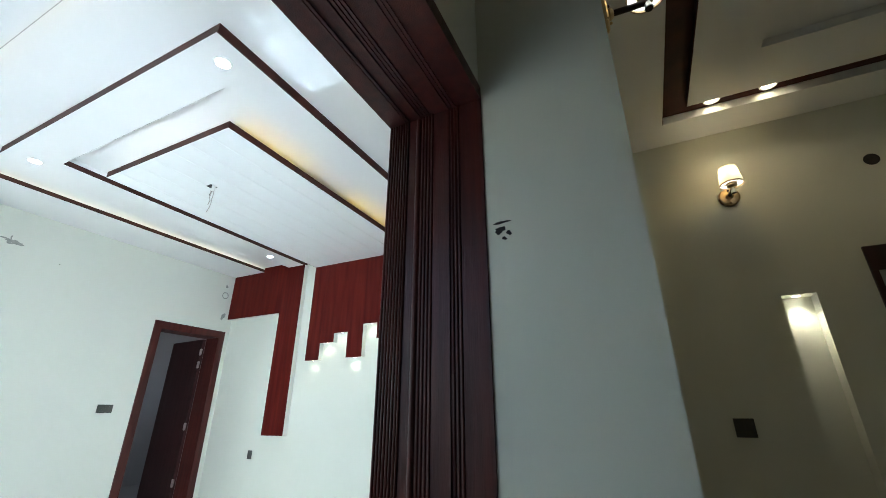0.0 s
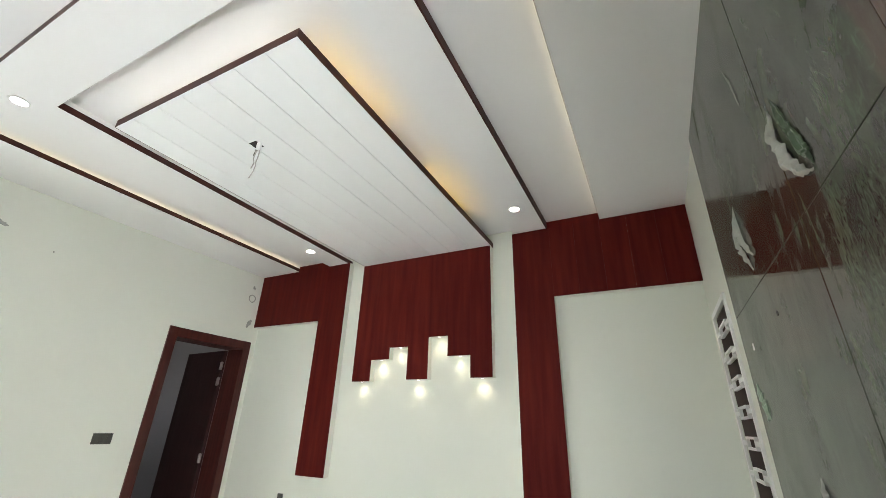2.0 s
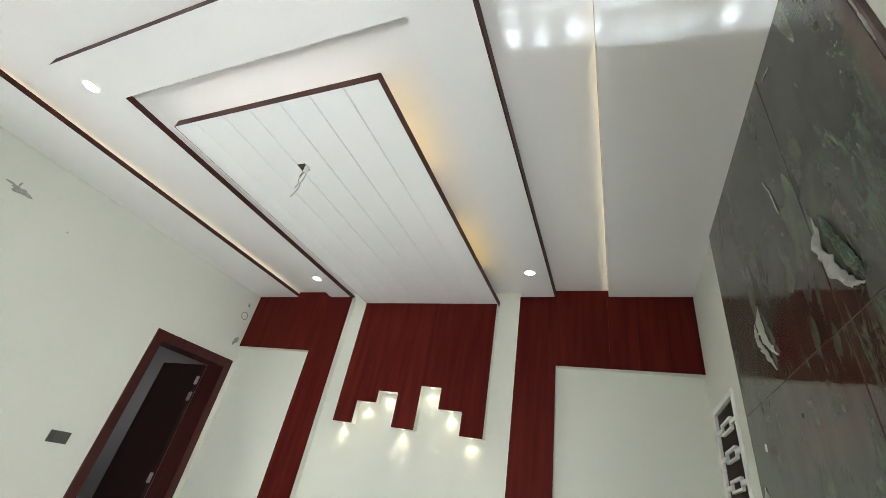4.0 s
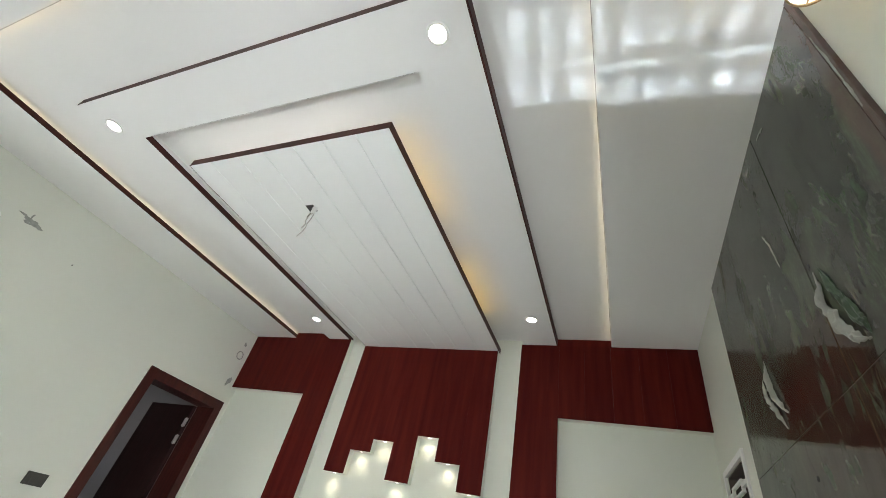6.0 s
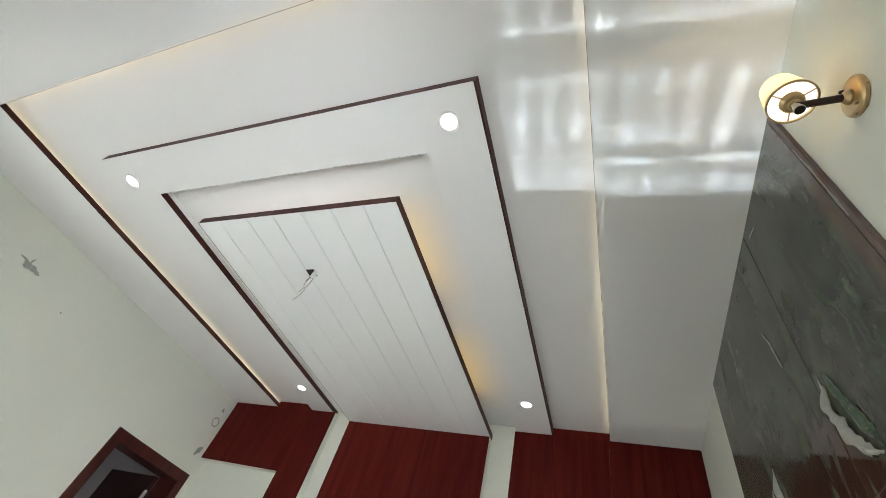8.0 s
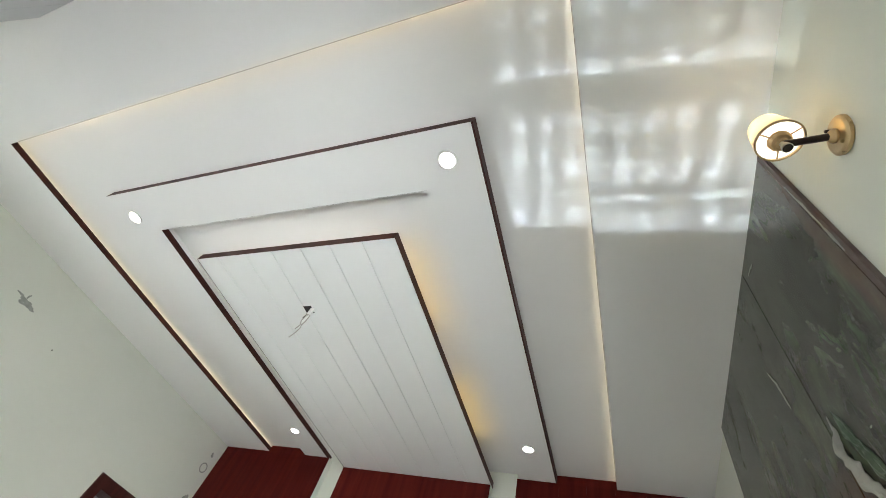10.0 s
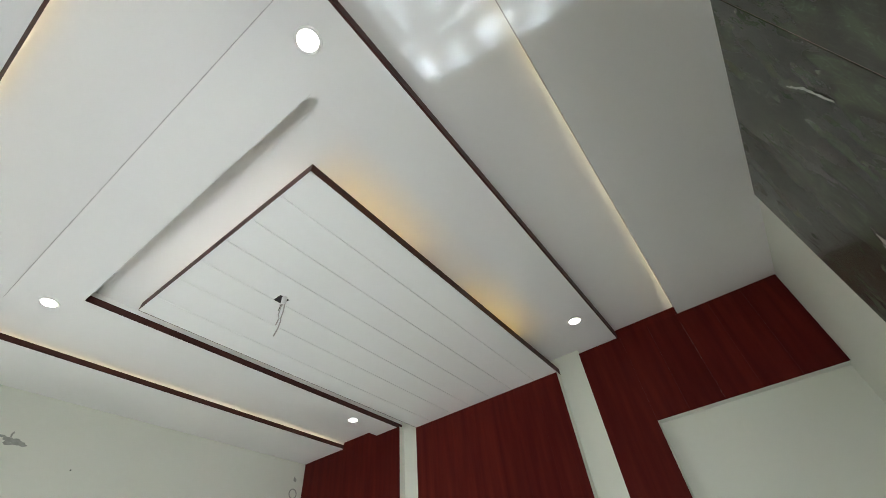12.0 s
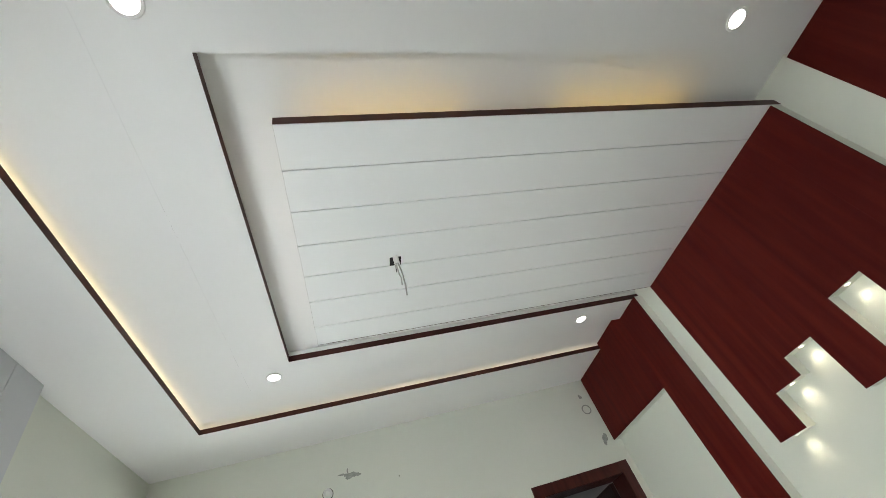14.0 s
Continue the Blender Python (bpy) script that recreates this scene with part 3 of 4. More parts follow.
# left strip is added to lighten the dark gap; its source is unknown
led_strip("dim light strip on top of the hanging panel", (PA_L + 0.035, PA_L + 0.045, PA_N + 0.1, FAR - 0.1, ZP, ZP + 0.006), mat=SOFT_LED)


def downlight(x, y, z, r, mat, group, label):
    t = thing("downlight", label, "downlight", group, (x, y, z))
    part("rim", lathe([(r * 0.86, 0.0), (r * 0.9, -0.004), (r * 1.12, -0.005), (r * 1.18, -0.001), (r * 1.18, 0.002), (r * 0.86, 0.002)], 36, hollow=True), PVC, t, smooth=True)
    part("diffuser", lathe([(r * 0.87, -0.0015), (r * 0.87, 0.002)], 36), mat, t, "glowing white diffuser")
    return t


for dx, dy in ((-1.293, 4.618), (-3.635, 4.642), (-3.628, 2.144), (-1.295, 2.124)):
    downlight(dx, dy, SOFFIT - 0.001, 0.046, DOWNLIGHT_LED, "ceiling ring downlights", "round white recessed downlight, switched on, in the ceiling ring")
    lamp("downlight_beam", "AREA", look((dx, dy, SOFFIT - 0.012), (dx, dy + 0.001, 0)), 1.0, (1.0, 0.98, 0.95), shape="DISK", size=0.07, spread=radians(50))

# ---- feature wall panels ----
FRONT = 5.09


def red_plank(parent, x0, x1, z0, z1, y=FRONT):
    return part("plank", boxes((x0 + 0.0001, x1 - 0.0001, y, y + 0.008, z0, z1), bevel=0.0012), RED, parent)


centre = thing("wall_panel", "red wooden wall panel with a stepped lower edge", "wall panel", "feature wall panels", (-2.46, FRONT, 1.7))
xs = [-3.222, -3.005, -2.790, -2.573, -2.345, -2.137, -1.905, -1.695]
bottoms = [1.725, 1.933, 2.046, 1.733, 2.126, 1.935, 1.735]
bm = bmesh.new()
for i, zb in enumerate(bottoms):
    bm_box(bm, xs[i], xs[i + 1], FRONT + 0.008, FAR, zb, PANEL_Z)
o = part("backing", bm, PAINT, None, "white painted backing board")
o.parent = centre
o.matrix_parent_inverse = Matrix.Translation(centre.location).inverted()
for i, zb in enumerate(bottoms):
    o = red_plank(None, xs[i], xs[i + 1], zb, PANEL_Z - 0.002)
    o.parent = centre
    o.matrix_parent_inverse = Matrix.Translation(centre.location).inverted()


def corner_panel(edges, leg, arm_z, leg_z, label, top_cuts):
    """An L-shaped panel: a boarded arm under the ceiling and one leg."""
    t = thing("wall_panel", label, "wall panel", "feature wall panels", (leg[0], FRONT, leg_z))
    made = []
    x0, x1 = edges[0], edges[-1]
    made.append(part("backing", boxes((x0, x1, FRONT + 0.008, FAR, arm_z, SOFFIT), (leg[0], leg[1], FRONT + 0.008, FAR, leg_z, arm_z)), PAINT, None, "white painted backing board"))
    for a, b in zip(edges, edges[1:]):
        zb = leg_z if a >= leg[0] - 1e-6 and b <= leg[1] + 1e-6 else arm_z
        zt = next((z for c0, c1, z in top_cuts if c0 - 1e-6 <= a and b <= c1 + 1e-6), SOFFIT - 0.002)
        made.append(red_plank(None, a, b, zb, zt))
    for o in made:
        o.parent = t
        o.matrix_parent_inverse = Matrix.Translation(t.location).inverted()
    return t


def top_strip(t, x0, x1):
    o = red_plank(None, x0, x1, SOFFIT - 0.002, UPPER - 0.002)
    o.parent = t
    o.matrix_parent_inverse = Matrix.Translation(t.location).inverted()


lp = corner_panel([-4.858, -4.645, -4.435, -4.225, -4.014, -3.802, -3.44], (-3.802, -3.44), 2.405, 0.842,
                  "red wooden wall panel, arm and leg, beside the door", [])
top_strip(lp, COVE_L + T, TR_L - T)
rp = corner_panel([-1.465, -1.110, -0.890, -0.667, -0.445, -0.222, RIGHT - 0.002], (-1.465, -1.110), 2.402, 0.820,
                  "red wooden wall panel, arm and leg, beside the stone wall", [])
top_strip(rp, TR_R + 0.010, COVE_R - 0.0016)


# little lamps under the steps
def step_spot(x, z):
    t = thing("spotlight", "tiny warm spotlight under the stepped red panel", "spotlight", "stepped panel spotlights", (x, FRONT + 0.036, z))
    part("rim", lathe([(0.012, 0.0), (0.020, -0.002), (0.0215, 0.0), (0.0215, 0.001), (0.012, 0.001)], 24, hollow=True), STEEL, t, smooth=True)
    part("lens", lathe([(0.0135, -0.001), (0.0135, 0.001)], 20), SPOT_LED, t, "glowing lens")
    lamp("spot_beam", "SPOT", look((x, FRONT + 0.030, z - 0.006), (x, FRONT + 0.075, z - 0.4)), 0.66, (1.0, 0.88, 0.66), cone=radians(112), blend=0.9, soft=0.014)


for i, zb in enumerate(bottoms):
    step_spot((xs[i] + xs[i + 1]) / 2, zb - 0.001)

# ---- doorway into the bedroom ----
door_1 = tagged(new("door_1"), "dark mahogany door frame with fluted jambs", "door frame", kind="structure")


BEADS = ((0.064, 0.072, 0.008), (0.101, 0.120, 0.010), (0.124, 0.132, 0.005), (0.136, 0.144, 0.005), (0.148, 0.156, 0.005), (0.160, 0.168, 0.005), (0.234, 0.242, 0.005), (0.246, 0.254, 0.005), (0.258, 0.266, 0.005))


def jamb(y, sign):
    """A moulded jamb lining; sign is the way its face looks along y."""
    y += sign * 0.004
    bm = bmesh.new()
    bm_box(bm, -0.012, 0.345, min(y, y - sign * 0.05), max(y, y - sign * 0.05), 0, DOOR_Z + 0.05)
    # flutes on the room side
    for k in range(7):
        x0 = -0.012 + k * 0.0106
        half = 0.0046
        vs0, vs1 = [], []
        for j in range(7):
            a = math.pi * j / 6
            px, py = x0 + 0.0053 - half * math.cos(a), y + sign * 0.0058 * math.sin(a)
            vs0.append(bm.verts.new((px, py, 0)))
            vs1.append(bm.verts.new((px, py, DOOR_Z)))
        for j in range(6):
            bm.faces.new((vs0[j], vs0[j + 1], vs1[j + 1], vs1[j]))
    # beads, reeds and flat bands towards the hall
    for x0, x1, d in BEADS:
        v0, v1 = [], []
        for j in range(9):
            ang = math.pi * j / 8
            px, py = (x0 + x1) / 2 - (x1 - x0) / 2 * math.cos(ang), y + sign * d * math.sin(ang)
            v0.append(bm.verts.new((px, py, 0)))
            v1.append(bm.verts.new((px, py, DOOR_Z)))
        for j in range(8):
            bm.faces.new((v0[j], v0[j + 1], v1[j + 1], v1[j]))
    bm_box(bm, 0.175, 0.229, min(y, y + sign * 0.006), max(y, y + sign * 0.006), 0, DOOR_Z)
    bmesh.ops.recalc_face_normals(bm, faces=bm.faces[:])
    return bm


part("jamb", jamb(DOOR_Y1, -1), MAHOGANY, door_1)
part("jamb", jamb(DOOR_Y0, 1), MAHOGANY, door_1)
bm = bmesh.new()
bm_box(bm, -0.012, 0.345, DOOR_Y0 - 0.04, DOOR_Y1 + 0.04, DOOR_Z - 0.004, DOOR_Z + 0.05)
for x0, x1, d in ((-0.010, 0.060, 0.006), (0.064, 0.072, 0.008), (0.101, 0.120, 0.009), (0.124, 0.132, 0.005), (0.136, 0.144, 0.005), (0.148, 0.156, 0.005), (0.175, 0.229, 0.006), (0.234, 0.242, 0.005), (0.246, 0.254, 0.005)):
    bm_box(bm, x0, x1, DOOR_Y0, DOOR_Y1, DOOR_Z - 0.004 - d, DOOR_Z - 0.004)
part("lintel", bm, MAHOGANY, door_1)

# ---- stone cladding on the right wall ----
stone = tagged(new("stone_cladding"), "polished dark green marble slabs with dust and torn wrapping", "wall cladding", kind="structure")
MJ = 1.892
for y0, y1, z0, z1 in ((2.350, 2.938, MJ + 0.003, SOFFIT), (2.944, 4.180, MJ + 0.003, SOFFIT), (2.350, 2.938, 0.004, MJ), (2.944, 4.180, 0.004, MJ)):
    part("slab", boxes((0.0, RIGHT - 0.004, y0, y1, z0, z1), bevel=0.0015), MARBLE, stone)
part("bed", boxes((0.003, RIGHT, 2.345, 4.178, 0.004, SOFFIT - 0.002)), ADHESIVE, stone, "brown adhesive bed")
part("edge_strip", boxes((-0.002, RIGHT, 2.322, 2.346, 0.004, SOFFIT), bevel=0.003), EDGE_STONE, stone, "rough dark edge strip with white smears")

# ---- door on the left wall ----
door_2 = tagged(new("door_2"), "dark mahogany door standing open", "door", kind="structure")
part("frame", boxes((-0.254, 0.016, OD0 - 0.087, OD0 + 0.006, 0, ODZ + 0.093), (-0.254, 0.016, OD1 - 0.006, OD1 + 0.087, 0, ODZ + 0.093),
                    (-0.253, 0.015, OD0 + 0.006, OD1 - 0.006, ODZ - 0.006, ODZ + 0.092), bevel=0.003), MAHOGANY, door_2)
leaf = part("leaf", boxes((-0.80, 0, -0.04, 0, 0.01, ODZ - 0.012), bevel=0.003), DARK_LEAF, door_2, "dark wooden door leaf")
leaf.matrix_world = pose(-0.258, OD1 - 0.004, 0, 0, 0, -4)
for hz in (1.93, 1.75, 0.93, 0.25):
    h = part("hinge", boxes((-0.030, 0.030, -0.046, -0.041, hz - 0.045, hz + 0.045), (-0.006, 0.006, -0.052, -0.04, hz - 0.05, hz + 0.05), bevel=0.002), STEEL, door_2, "bright steel hinge")
    h.matrix_world = leaf.matrix_world
door_2.matrix_world = LW
# room beyond that door, with an unseen opening added at its lamp
structure("wall_beyond", boxes((-7.3, -7.2, 3.0, 6.6, 0, 2.9), (-7.2, -6.5, 6.5, 6.6, 0, 2.9), (-5.9, -5.0, 6.5, 6.6, 0, 2.9), (-6.5, -5.9, 6.5, 6.6, 0, 1.5), (-6.5, -5.9, 6.5, 6.6, 2.1, 2.9), (-7.2, -5.0, 3.0, 3.1, 0, 2.9), (-7.3, -5.03, 3.0, 6.6, 2.8, 2.9), (-7.3, -5.05, 3.0, 6.6, -0.1, 0), (-5.0, -4.98, 5.3, 6.6, 0, 2.9)),
          GREY_ROOM, "grey walls of the small room behind the door", "wall")

# ---- window on the left wall ----
window_1 = tagged(new("window_1"), "white aluminium window with a thin grille", "window", kind="structure")
wy0, wy1, wz0, wz1 = WIN
part("window_frame", boxes((-0.09, -0.03, wy0, wy0 + 0.05, wz0, wz1), (-0.09, -0.03, wy1 - 0.05, wy1, wz0, wz1), (-0.09, -0.03, wy0 + 0.05, wy1 - 0.05, wz0, wz0 + 0.05),
                           (-0.09, -0.03, wy0 + 0.05, wy1 - 0.05, wz1 - 0.05, wz1), (-0.085, -0.035, (wy0 + wy1) / 2 - 0.025, (wy0 + wy1) / 2 + 0.025, wz0 + 0.05, wz1 - 0.05), bevel=0.003), ALUMINIUM, window_1)
for k in range(1, 9):
    z = wz0 + k * (wz1 - wz0) / 9
    part("bar", boxes((-0.15, -0.138, wy0, wy1, z - 0.007, z + 0.007)), ALUMINIUM, window_1)
for k in range(1, 7):
    y = wy0 + k * (wy1 - wy0) / 7
    part("bar", boxes((-0.137, -0.125, y - 0.007, y + 0.007, wz0, wz1)), ALUMINIUM, window_1)
window_1.matrix_world = LW

# ground outside the window
tagged(part("ground", boxes((-60, LEFT - 0.4, -60, 2.9, -0.6, -0.2), (LEFT - 0.4, 60, -60, -1.75, -0.6, -0.2)), OUTSIDE), "bare brown ground outside the house", "ground", kind="structure")

# white boarded front against the near wall
wardrobe = thing("wardrobe", "white wardrobe front of upright boards with narrow gaps", "wardrobe", "", (-2.67, NEAR, 0))
for k in range(5):
    x0 = -0.58 + k * 0.245
    part("board", boxes((x0 + 0.0015, x0 + 0.2435, 0.004, 0.065, 0.0, SOFFIT - 0.003), bevel=0.002), WARDROBE, wardrobe)

# ---- hall ----
PIL_X, PIL_Y, HALL_FAR = 0.764, 2.07, 4.20
structure("wall_hall_pier", boxes((HALL_X, PIL_X, PIL_Y + 0.002, HALL_FAR, 0, SLAB)), HALL_PAINT, "grey-lit off-white wall end beside the doorway", "wall")
HN = (1.545, 1.722, 0.35, 1.80)
HD = (2.03, 2.95, 2.04)
structure("wall_hall_far", boxes(
    (HALL_X, HN[0], HALL_FAR, HALL_FAR + 0.2, 0, SLAB), (HN[0], HN[1], HALL_FAR, HALL_FAR + 0.2, 0, HN[2]), (HN[0], HN[1], HALL_FAR, HALL_FAR + 0.2, HN[3], SLAB), (HN[0], HN[1], HALL_FAR + 0.11, HALL_FAR + 0.2, HN[2], HN[3]),
    (HN[1], 4.2, HALL_FAR, HALL_FAR + 0.2, 0, SLAB)), HALL_PAINT, "warm-lit off-white hall wall with a tall lit niche", "wall")
structure("wall_hall_side", boxes((4.0, 4.2, -1.7, HALL_FAR, 0, SLAB), (HALL_X, 1.0, -1.7, -1.5, 0, SLAB), (1.36, 4.2, -1.7, -1.5, 0, SLAB), (1.0, 1.36, -1.7, -1.5, 0, 1.33), (1.0, 1.36, -1.7, -1.5, 1.63, SLAB), (RIGHT + 0.0, HALL_X, -1.7, -0.9, 0, SLAB)), HALL_PAINT, "off-white hall walls", "wall")
# hall ceiling with a brown groove and a raised middle
GX0, GY1, GW = 1.099, 3.913, 0.15
gx1, gy0 = 3.4, 0.2
structure("ceiling_hall", boxes(
    (HALL_X, GX0, -1.5, HALL_FAR, SOFFIT, SLAB), (GX0, 4.0, GY1, HALL_FAR, SOFFIT, SLAB), (gx1, 4.0, -1.5, GY1, SOFFIT, SLAB), (GX0, gx1, -1.5, gy0, SOFFIT, SLAB),
    (GX0 + GW, gx1 - GW, GY1 - GW - 0.37, GY1 - GW, SOFFIT - 0.004, SLAB), (GX0 + GW, 1.60, gy0 + GW, GY1 - GW - 0.37, SOFFIT - 0.004, SLAB), (1.60, gx1 - GW, gy0 + GW, GY1 - GW - 0.37, SOFFIT + 0.05, SLAB)),
    WHITE, "white hall ceiling with a brown groove", "ceiling")
structure("trim_hall", boxes((GX0, gx1, gy0, GY1, SOFFIT + 0.06, SOFFIT + 0.07), (GX0, GX0 + 0.003, gy0, GY1, SOFFIT - 0.002, SOFFIT + 0.06), (GX0 + GW - 0.002, GX0 + GW, gy0 + GW, GY1 - GW, SOFFIT - 0.002, SOFFIT + 0.06)), TRIM, "dark brown lining of the hall ceiling groove", "trim")
for dx in (1.415, 1.737, 2.75, 3.07):
    downlight(dx, 3.845, SOFFIT + 0.059, 0.045, HALL_LED, "hall downlights", "round warm downlight glowing in the brown groove")
    lamp("hall_beam", "SPOT", look((dx, 3.845, SOFFIT + 0.05), (dx, 3.86, 0)), 1.1, (1.0, 0.75, 0.42), cone=radians(130), blend=0.8, soft=0.03)
lamp("niche_beam", "SPOT", look((1.633, HALL_FAR + 0.05, 1.785), (1.633, HALL_FAR + 0.09, 0)), 2, (1.0, 0.85, 0.6), cone=radians(100), blend=0.7, soft=0.015)
nl = thing("spotlight", "tiny warm spotlight in the top of the hall niche", "spotlight", "", (1.633, HALL_FAR + 0.05, 1.799))
part("lens", lathe([(0.02, -0.002), (0.02, 0.001)], 20), SPOT_LED, nl, "glowing lens")
part("rim", lathe([(0.021, 0.0), (0.028, -0.002), (0.029, 0.001), (0.021, 0.001)], 24, hollow=True), STEEL, nl, smooth=True)


# ---- wall lamps ----
def wall_lamp(m, label, power):
    """Brass rose, dark arm, cone below and a pleated cream shade; built to project along +x."""
    t = thing("wall_lamp", label, "wall lamp", "brass wall lamps")
    part("rose", lathe([(0.0, 0.0), (0.052, 0.0), (0.056, 0.003), (0.056, 0.012), (0.050, 0.017), (0.044, 0.018), (0.0, 0.018)][1:-1], 40, axis="x"), BRASS, t, smooth=True)
    part("boss", lathe([(0.020, 0.017), (0.021, 0.024), (0.016, 0.032), (0.010, 0.036)], 28, axis="x"), BRASS, t, smooth=True)
    part("screw", lathe([(0.005, 0.012), (0.005, 0.026), (0.003, 0.028)], 12, axis="x", at=(0, 0.0, 0.038)), DARK_METAL, t)
    part("screw", lathe([(0.005, 0.012), (0.005, 0.024), (0.003, 0.026)], 12, axis="x", at=(0, 0.0, -0.040)), BRASS, t)
    part("arm", tube([(0.030, 0, 0), (0.08, 0, -0.004), (0.138, 0, -0.006)], 0.0105, 12), DARK_METAL, t, "dark brown arm", True)
    cone = part("cone", lathe([(0.0135, -0.036), (0.0145, -0.034), (0.008, -0.004), (0.011, 0.010)], 24, at=(0.138, 0, 0)), STEEL, t, "silvery cone under the arm", True)
    part("bore", lathe([(0.0122, -0.0375), (0.0122, -0.0355)], 24, at=(0.138, 0, 0)), DARK_METAL, cone, "dark open end")
    part("cup", lathe([(0.010, -0.002), (0.014, 0.000), (0.016, 0.004), (0.024, 0.006), (0.029, 0.012), (0.026, 0.018), (0.030, 0.024), (0.024, 0.034), (0.012, 0.036)], 28, at=(0.138, 0, 0)), BRASS, t, smooth=True)
    part("bulb", lathe([(0.010, 0.060), (0.018, 0.078), (0.016, 0.095), (0.005, 0.108)], 20, at=(0.138, 0, 0)), BULB, t, "glowing warm bulb", True)
    bm = bmesh.new()
    n_ = 72
    rows = []
    for r, h in ((0.061, 0.022), (0.054, 0.075), (0.046, 0.130)):
        rows.append([bm.verts.new((0.138 + (r + 0.0008 * (i % 2)) * math.cos(2 * math.pi * i / n_), (r + 0.0008 * (i % 2)) * math.sin(2 * math.pi * i / n_), h)) for i in range(n_)])
    for a, b in zip(rows, rows[1:]):
        for i in range(n_):
            bm.faces.new((a[i], a[(i + 1) % n_], b[(i + 1) % n_], b[i]))
    sh = part("shade", bm, SHADE, t, "cream fabric shade", True)
    so = sh.modifiers.new("thickness", "SOLIDIFY")
    so.thickness = 0.0015
    part("diffuser", lathe([(0.024, 0.029), (0.0585, 0.028), (0.0585, 0.030), (0.024, 0.031)], 40, at=(0.138, 0, 0), hollow=True), DIFFUSER, sh, "glowing white diffuser disc", True)
    ring = part("ring", lathe([(0.0575, 0.018), (0.0625, 0.018), (0.0625, 0.024), (0.0575, 0.024)], 40, at=(0.138, 0, 0), hollow=True), BRASS, sh, "brass lower rim", True)
    for k in range(3):
        a = 2 * math.pi * k / 3 + 0.5
        part("spoke", tube([(0.138 + 0.02 * math.cos(a), 0.02 * math.sin(a), 0.022), (0.138 + 0.059 * math.cos(a), 0.059 * math.sin(a), 0.022)], 0.0022, 6), BRASS, sh)
    t.matrix_world = m
    lamp("lamp_bulb_light", "POINT", m @ pose(0.138, 0, 0.118), power, (1.0, 0.72, 0.40), soft=0.012)
    return t


wall_lamp(pose(RIGHT, 2.065, 2.562, 0, 0, 180), "brass wall lamp with a lit cream shade above green marble", 0.15)
wall_lamp(pose(1.43, HALL_FAR, 2.53, 0, 0, -90) @ Matrix.Scale(1.15, 4), "brass wall lamp with a lit cream shade on the hall wall", 0.14)
wall_lamp(pose(PIL_X, 2.16, 2.37), "brass wall lamp on the side of the wall end", 0.15)

# ---- small things on the walls ----


def blob(length, height, seed, thick=0.003, lobes=26):
    """A flat irregular patch in the y-z plane, standing proud towards +x."""
    rnd = random.Random(seed)
    ph = [rnd.uniform(0, 6.28) for _ in range(4)]
    bm = bmesh.new()
    front, back = [], []
    for i in range(lobes):
        a = 2 * math.pi * i / lobes
        r = 1 + 0.22 * math.sin(2 * a + ph[0]) + 0.16 * math.sin(3 * a + ph[1]) + 0.10 * math.sin(7 * a + ph[2]) + rnd.uniform(-0.08, 0.08)
        y, z = 0.5 * length * r * math.cos(a), 0.5 * height * r * math.sin(a)
        front.append(bm.verts.new((thick, y * 0.97, z * 0.97)))
        back.append(bm.verts.new((-0.001, y, z)))
    bm.faces.new(front)
    for i in range(lobes):
        bm.faces.new((back[i], back[(i + 1) % lobes], front[(i + 1) % lobes], front[i]))
    bmesh.ops.recalc_face_normals(bm, faces=bm.faces[:])
    return bm


def on_left(ob, y, z, x=0.0, turn=0.0):
    ob.matrix_world = LW @ pose(x, y, z, turn, 0, 0)
    return ob


def plaster_patch(y, z, pieces, seed, label="bare grey plaster patch on the painted wall"):
    t = thing("plaster_patch", label, "plaster patch", "plaster patches")
    for k, (dy, dz, ln, ht) in enumerate(pieces):
        o = part("smear", blob(ln, ht, seed + k), PLASTER, t)
        o.location = (0, dy, dz)
    return on_left(t, y, z)


plaster_patch(2.548, 2.736, [(0.055, -0.018, 0.075, 0.036), (0.0, -0.004, 0.085, 0.040), (-0.065, 0.010, 0.075, 0.013), (-0.012, 0.032, 0.016, 0.034), (-0.01, -0.03, 0.045, 0.026)], 3)
plaster_patch(4.985, 2.895, [(0, 0, 0.035, 0.045)], 9)
plaster_patch(5.02, 2.435, [(0, 0.02, 0.05, 0.08), (-0.02, -0.02, 0.04, 0.05)], 21)
ringp = thing("plaster_patch", "ring of scraped plaster round a filled pipe hole", "plaster patch", "plaster patches")
part("smear", lathe([(0.038, -0.001), (0.040, 0.002), (0.050, 0.002), (0.052, -0.001)], 28, axis="x", hollow=True), PLASTER, ringp)
on_left(ringp, 4.985, 2.755)

pipe = thing("pipe_stub", "white plastic pipe stub set in the wall", "pipe")
part("collar", lathe([(0.029, -0.004), (0.030, 0.026), (0.037, 0.028), (0.039, -0.001)], 32, axis="x", hollow=True), PVC, pipe, smooth=True)
part("plug", lathe([(0.029, -0.002), (0.029, 0.020), (0.024, 0.030), (0.014, 0.036)], 28, axis="x"), PVC, pipe, smooth=True)
# flat dark ring on the wall paints the shade about the collar
part("gap", lathe([(0.0395, -0.001), (0.0395, 0.0015), (0.046, 0.0015), (0.046, -0.001)], 28, axis="x", hollow=True), NICHE_BACK, pipe, "flat dark ring for the shade round the pipe")
on_left(pipe, 2.356, 2.622)
nail = thing("nail", "small dark nail in the painted wall", "nail")
part("head", lathe([(0.002, -0.003), (0.002, 0.010), (0.005, 0.011), (0.005, 0.013)], 12, axis="x"), BLACK, nail)
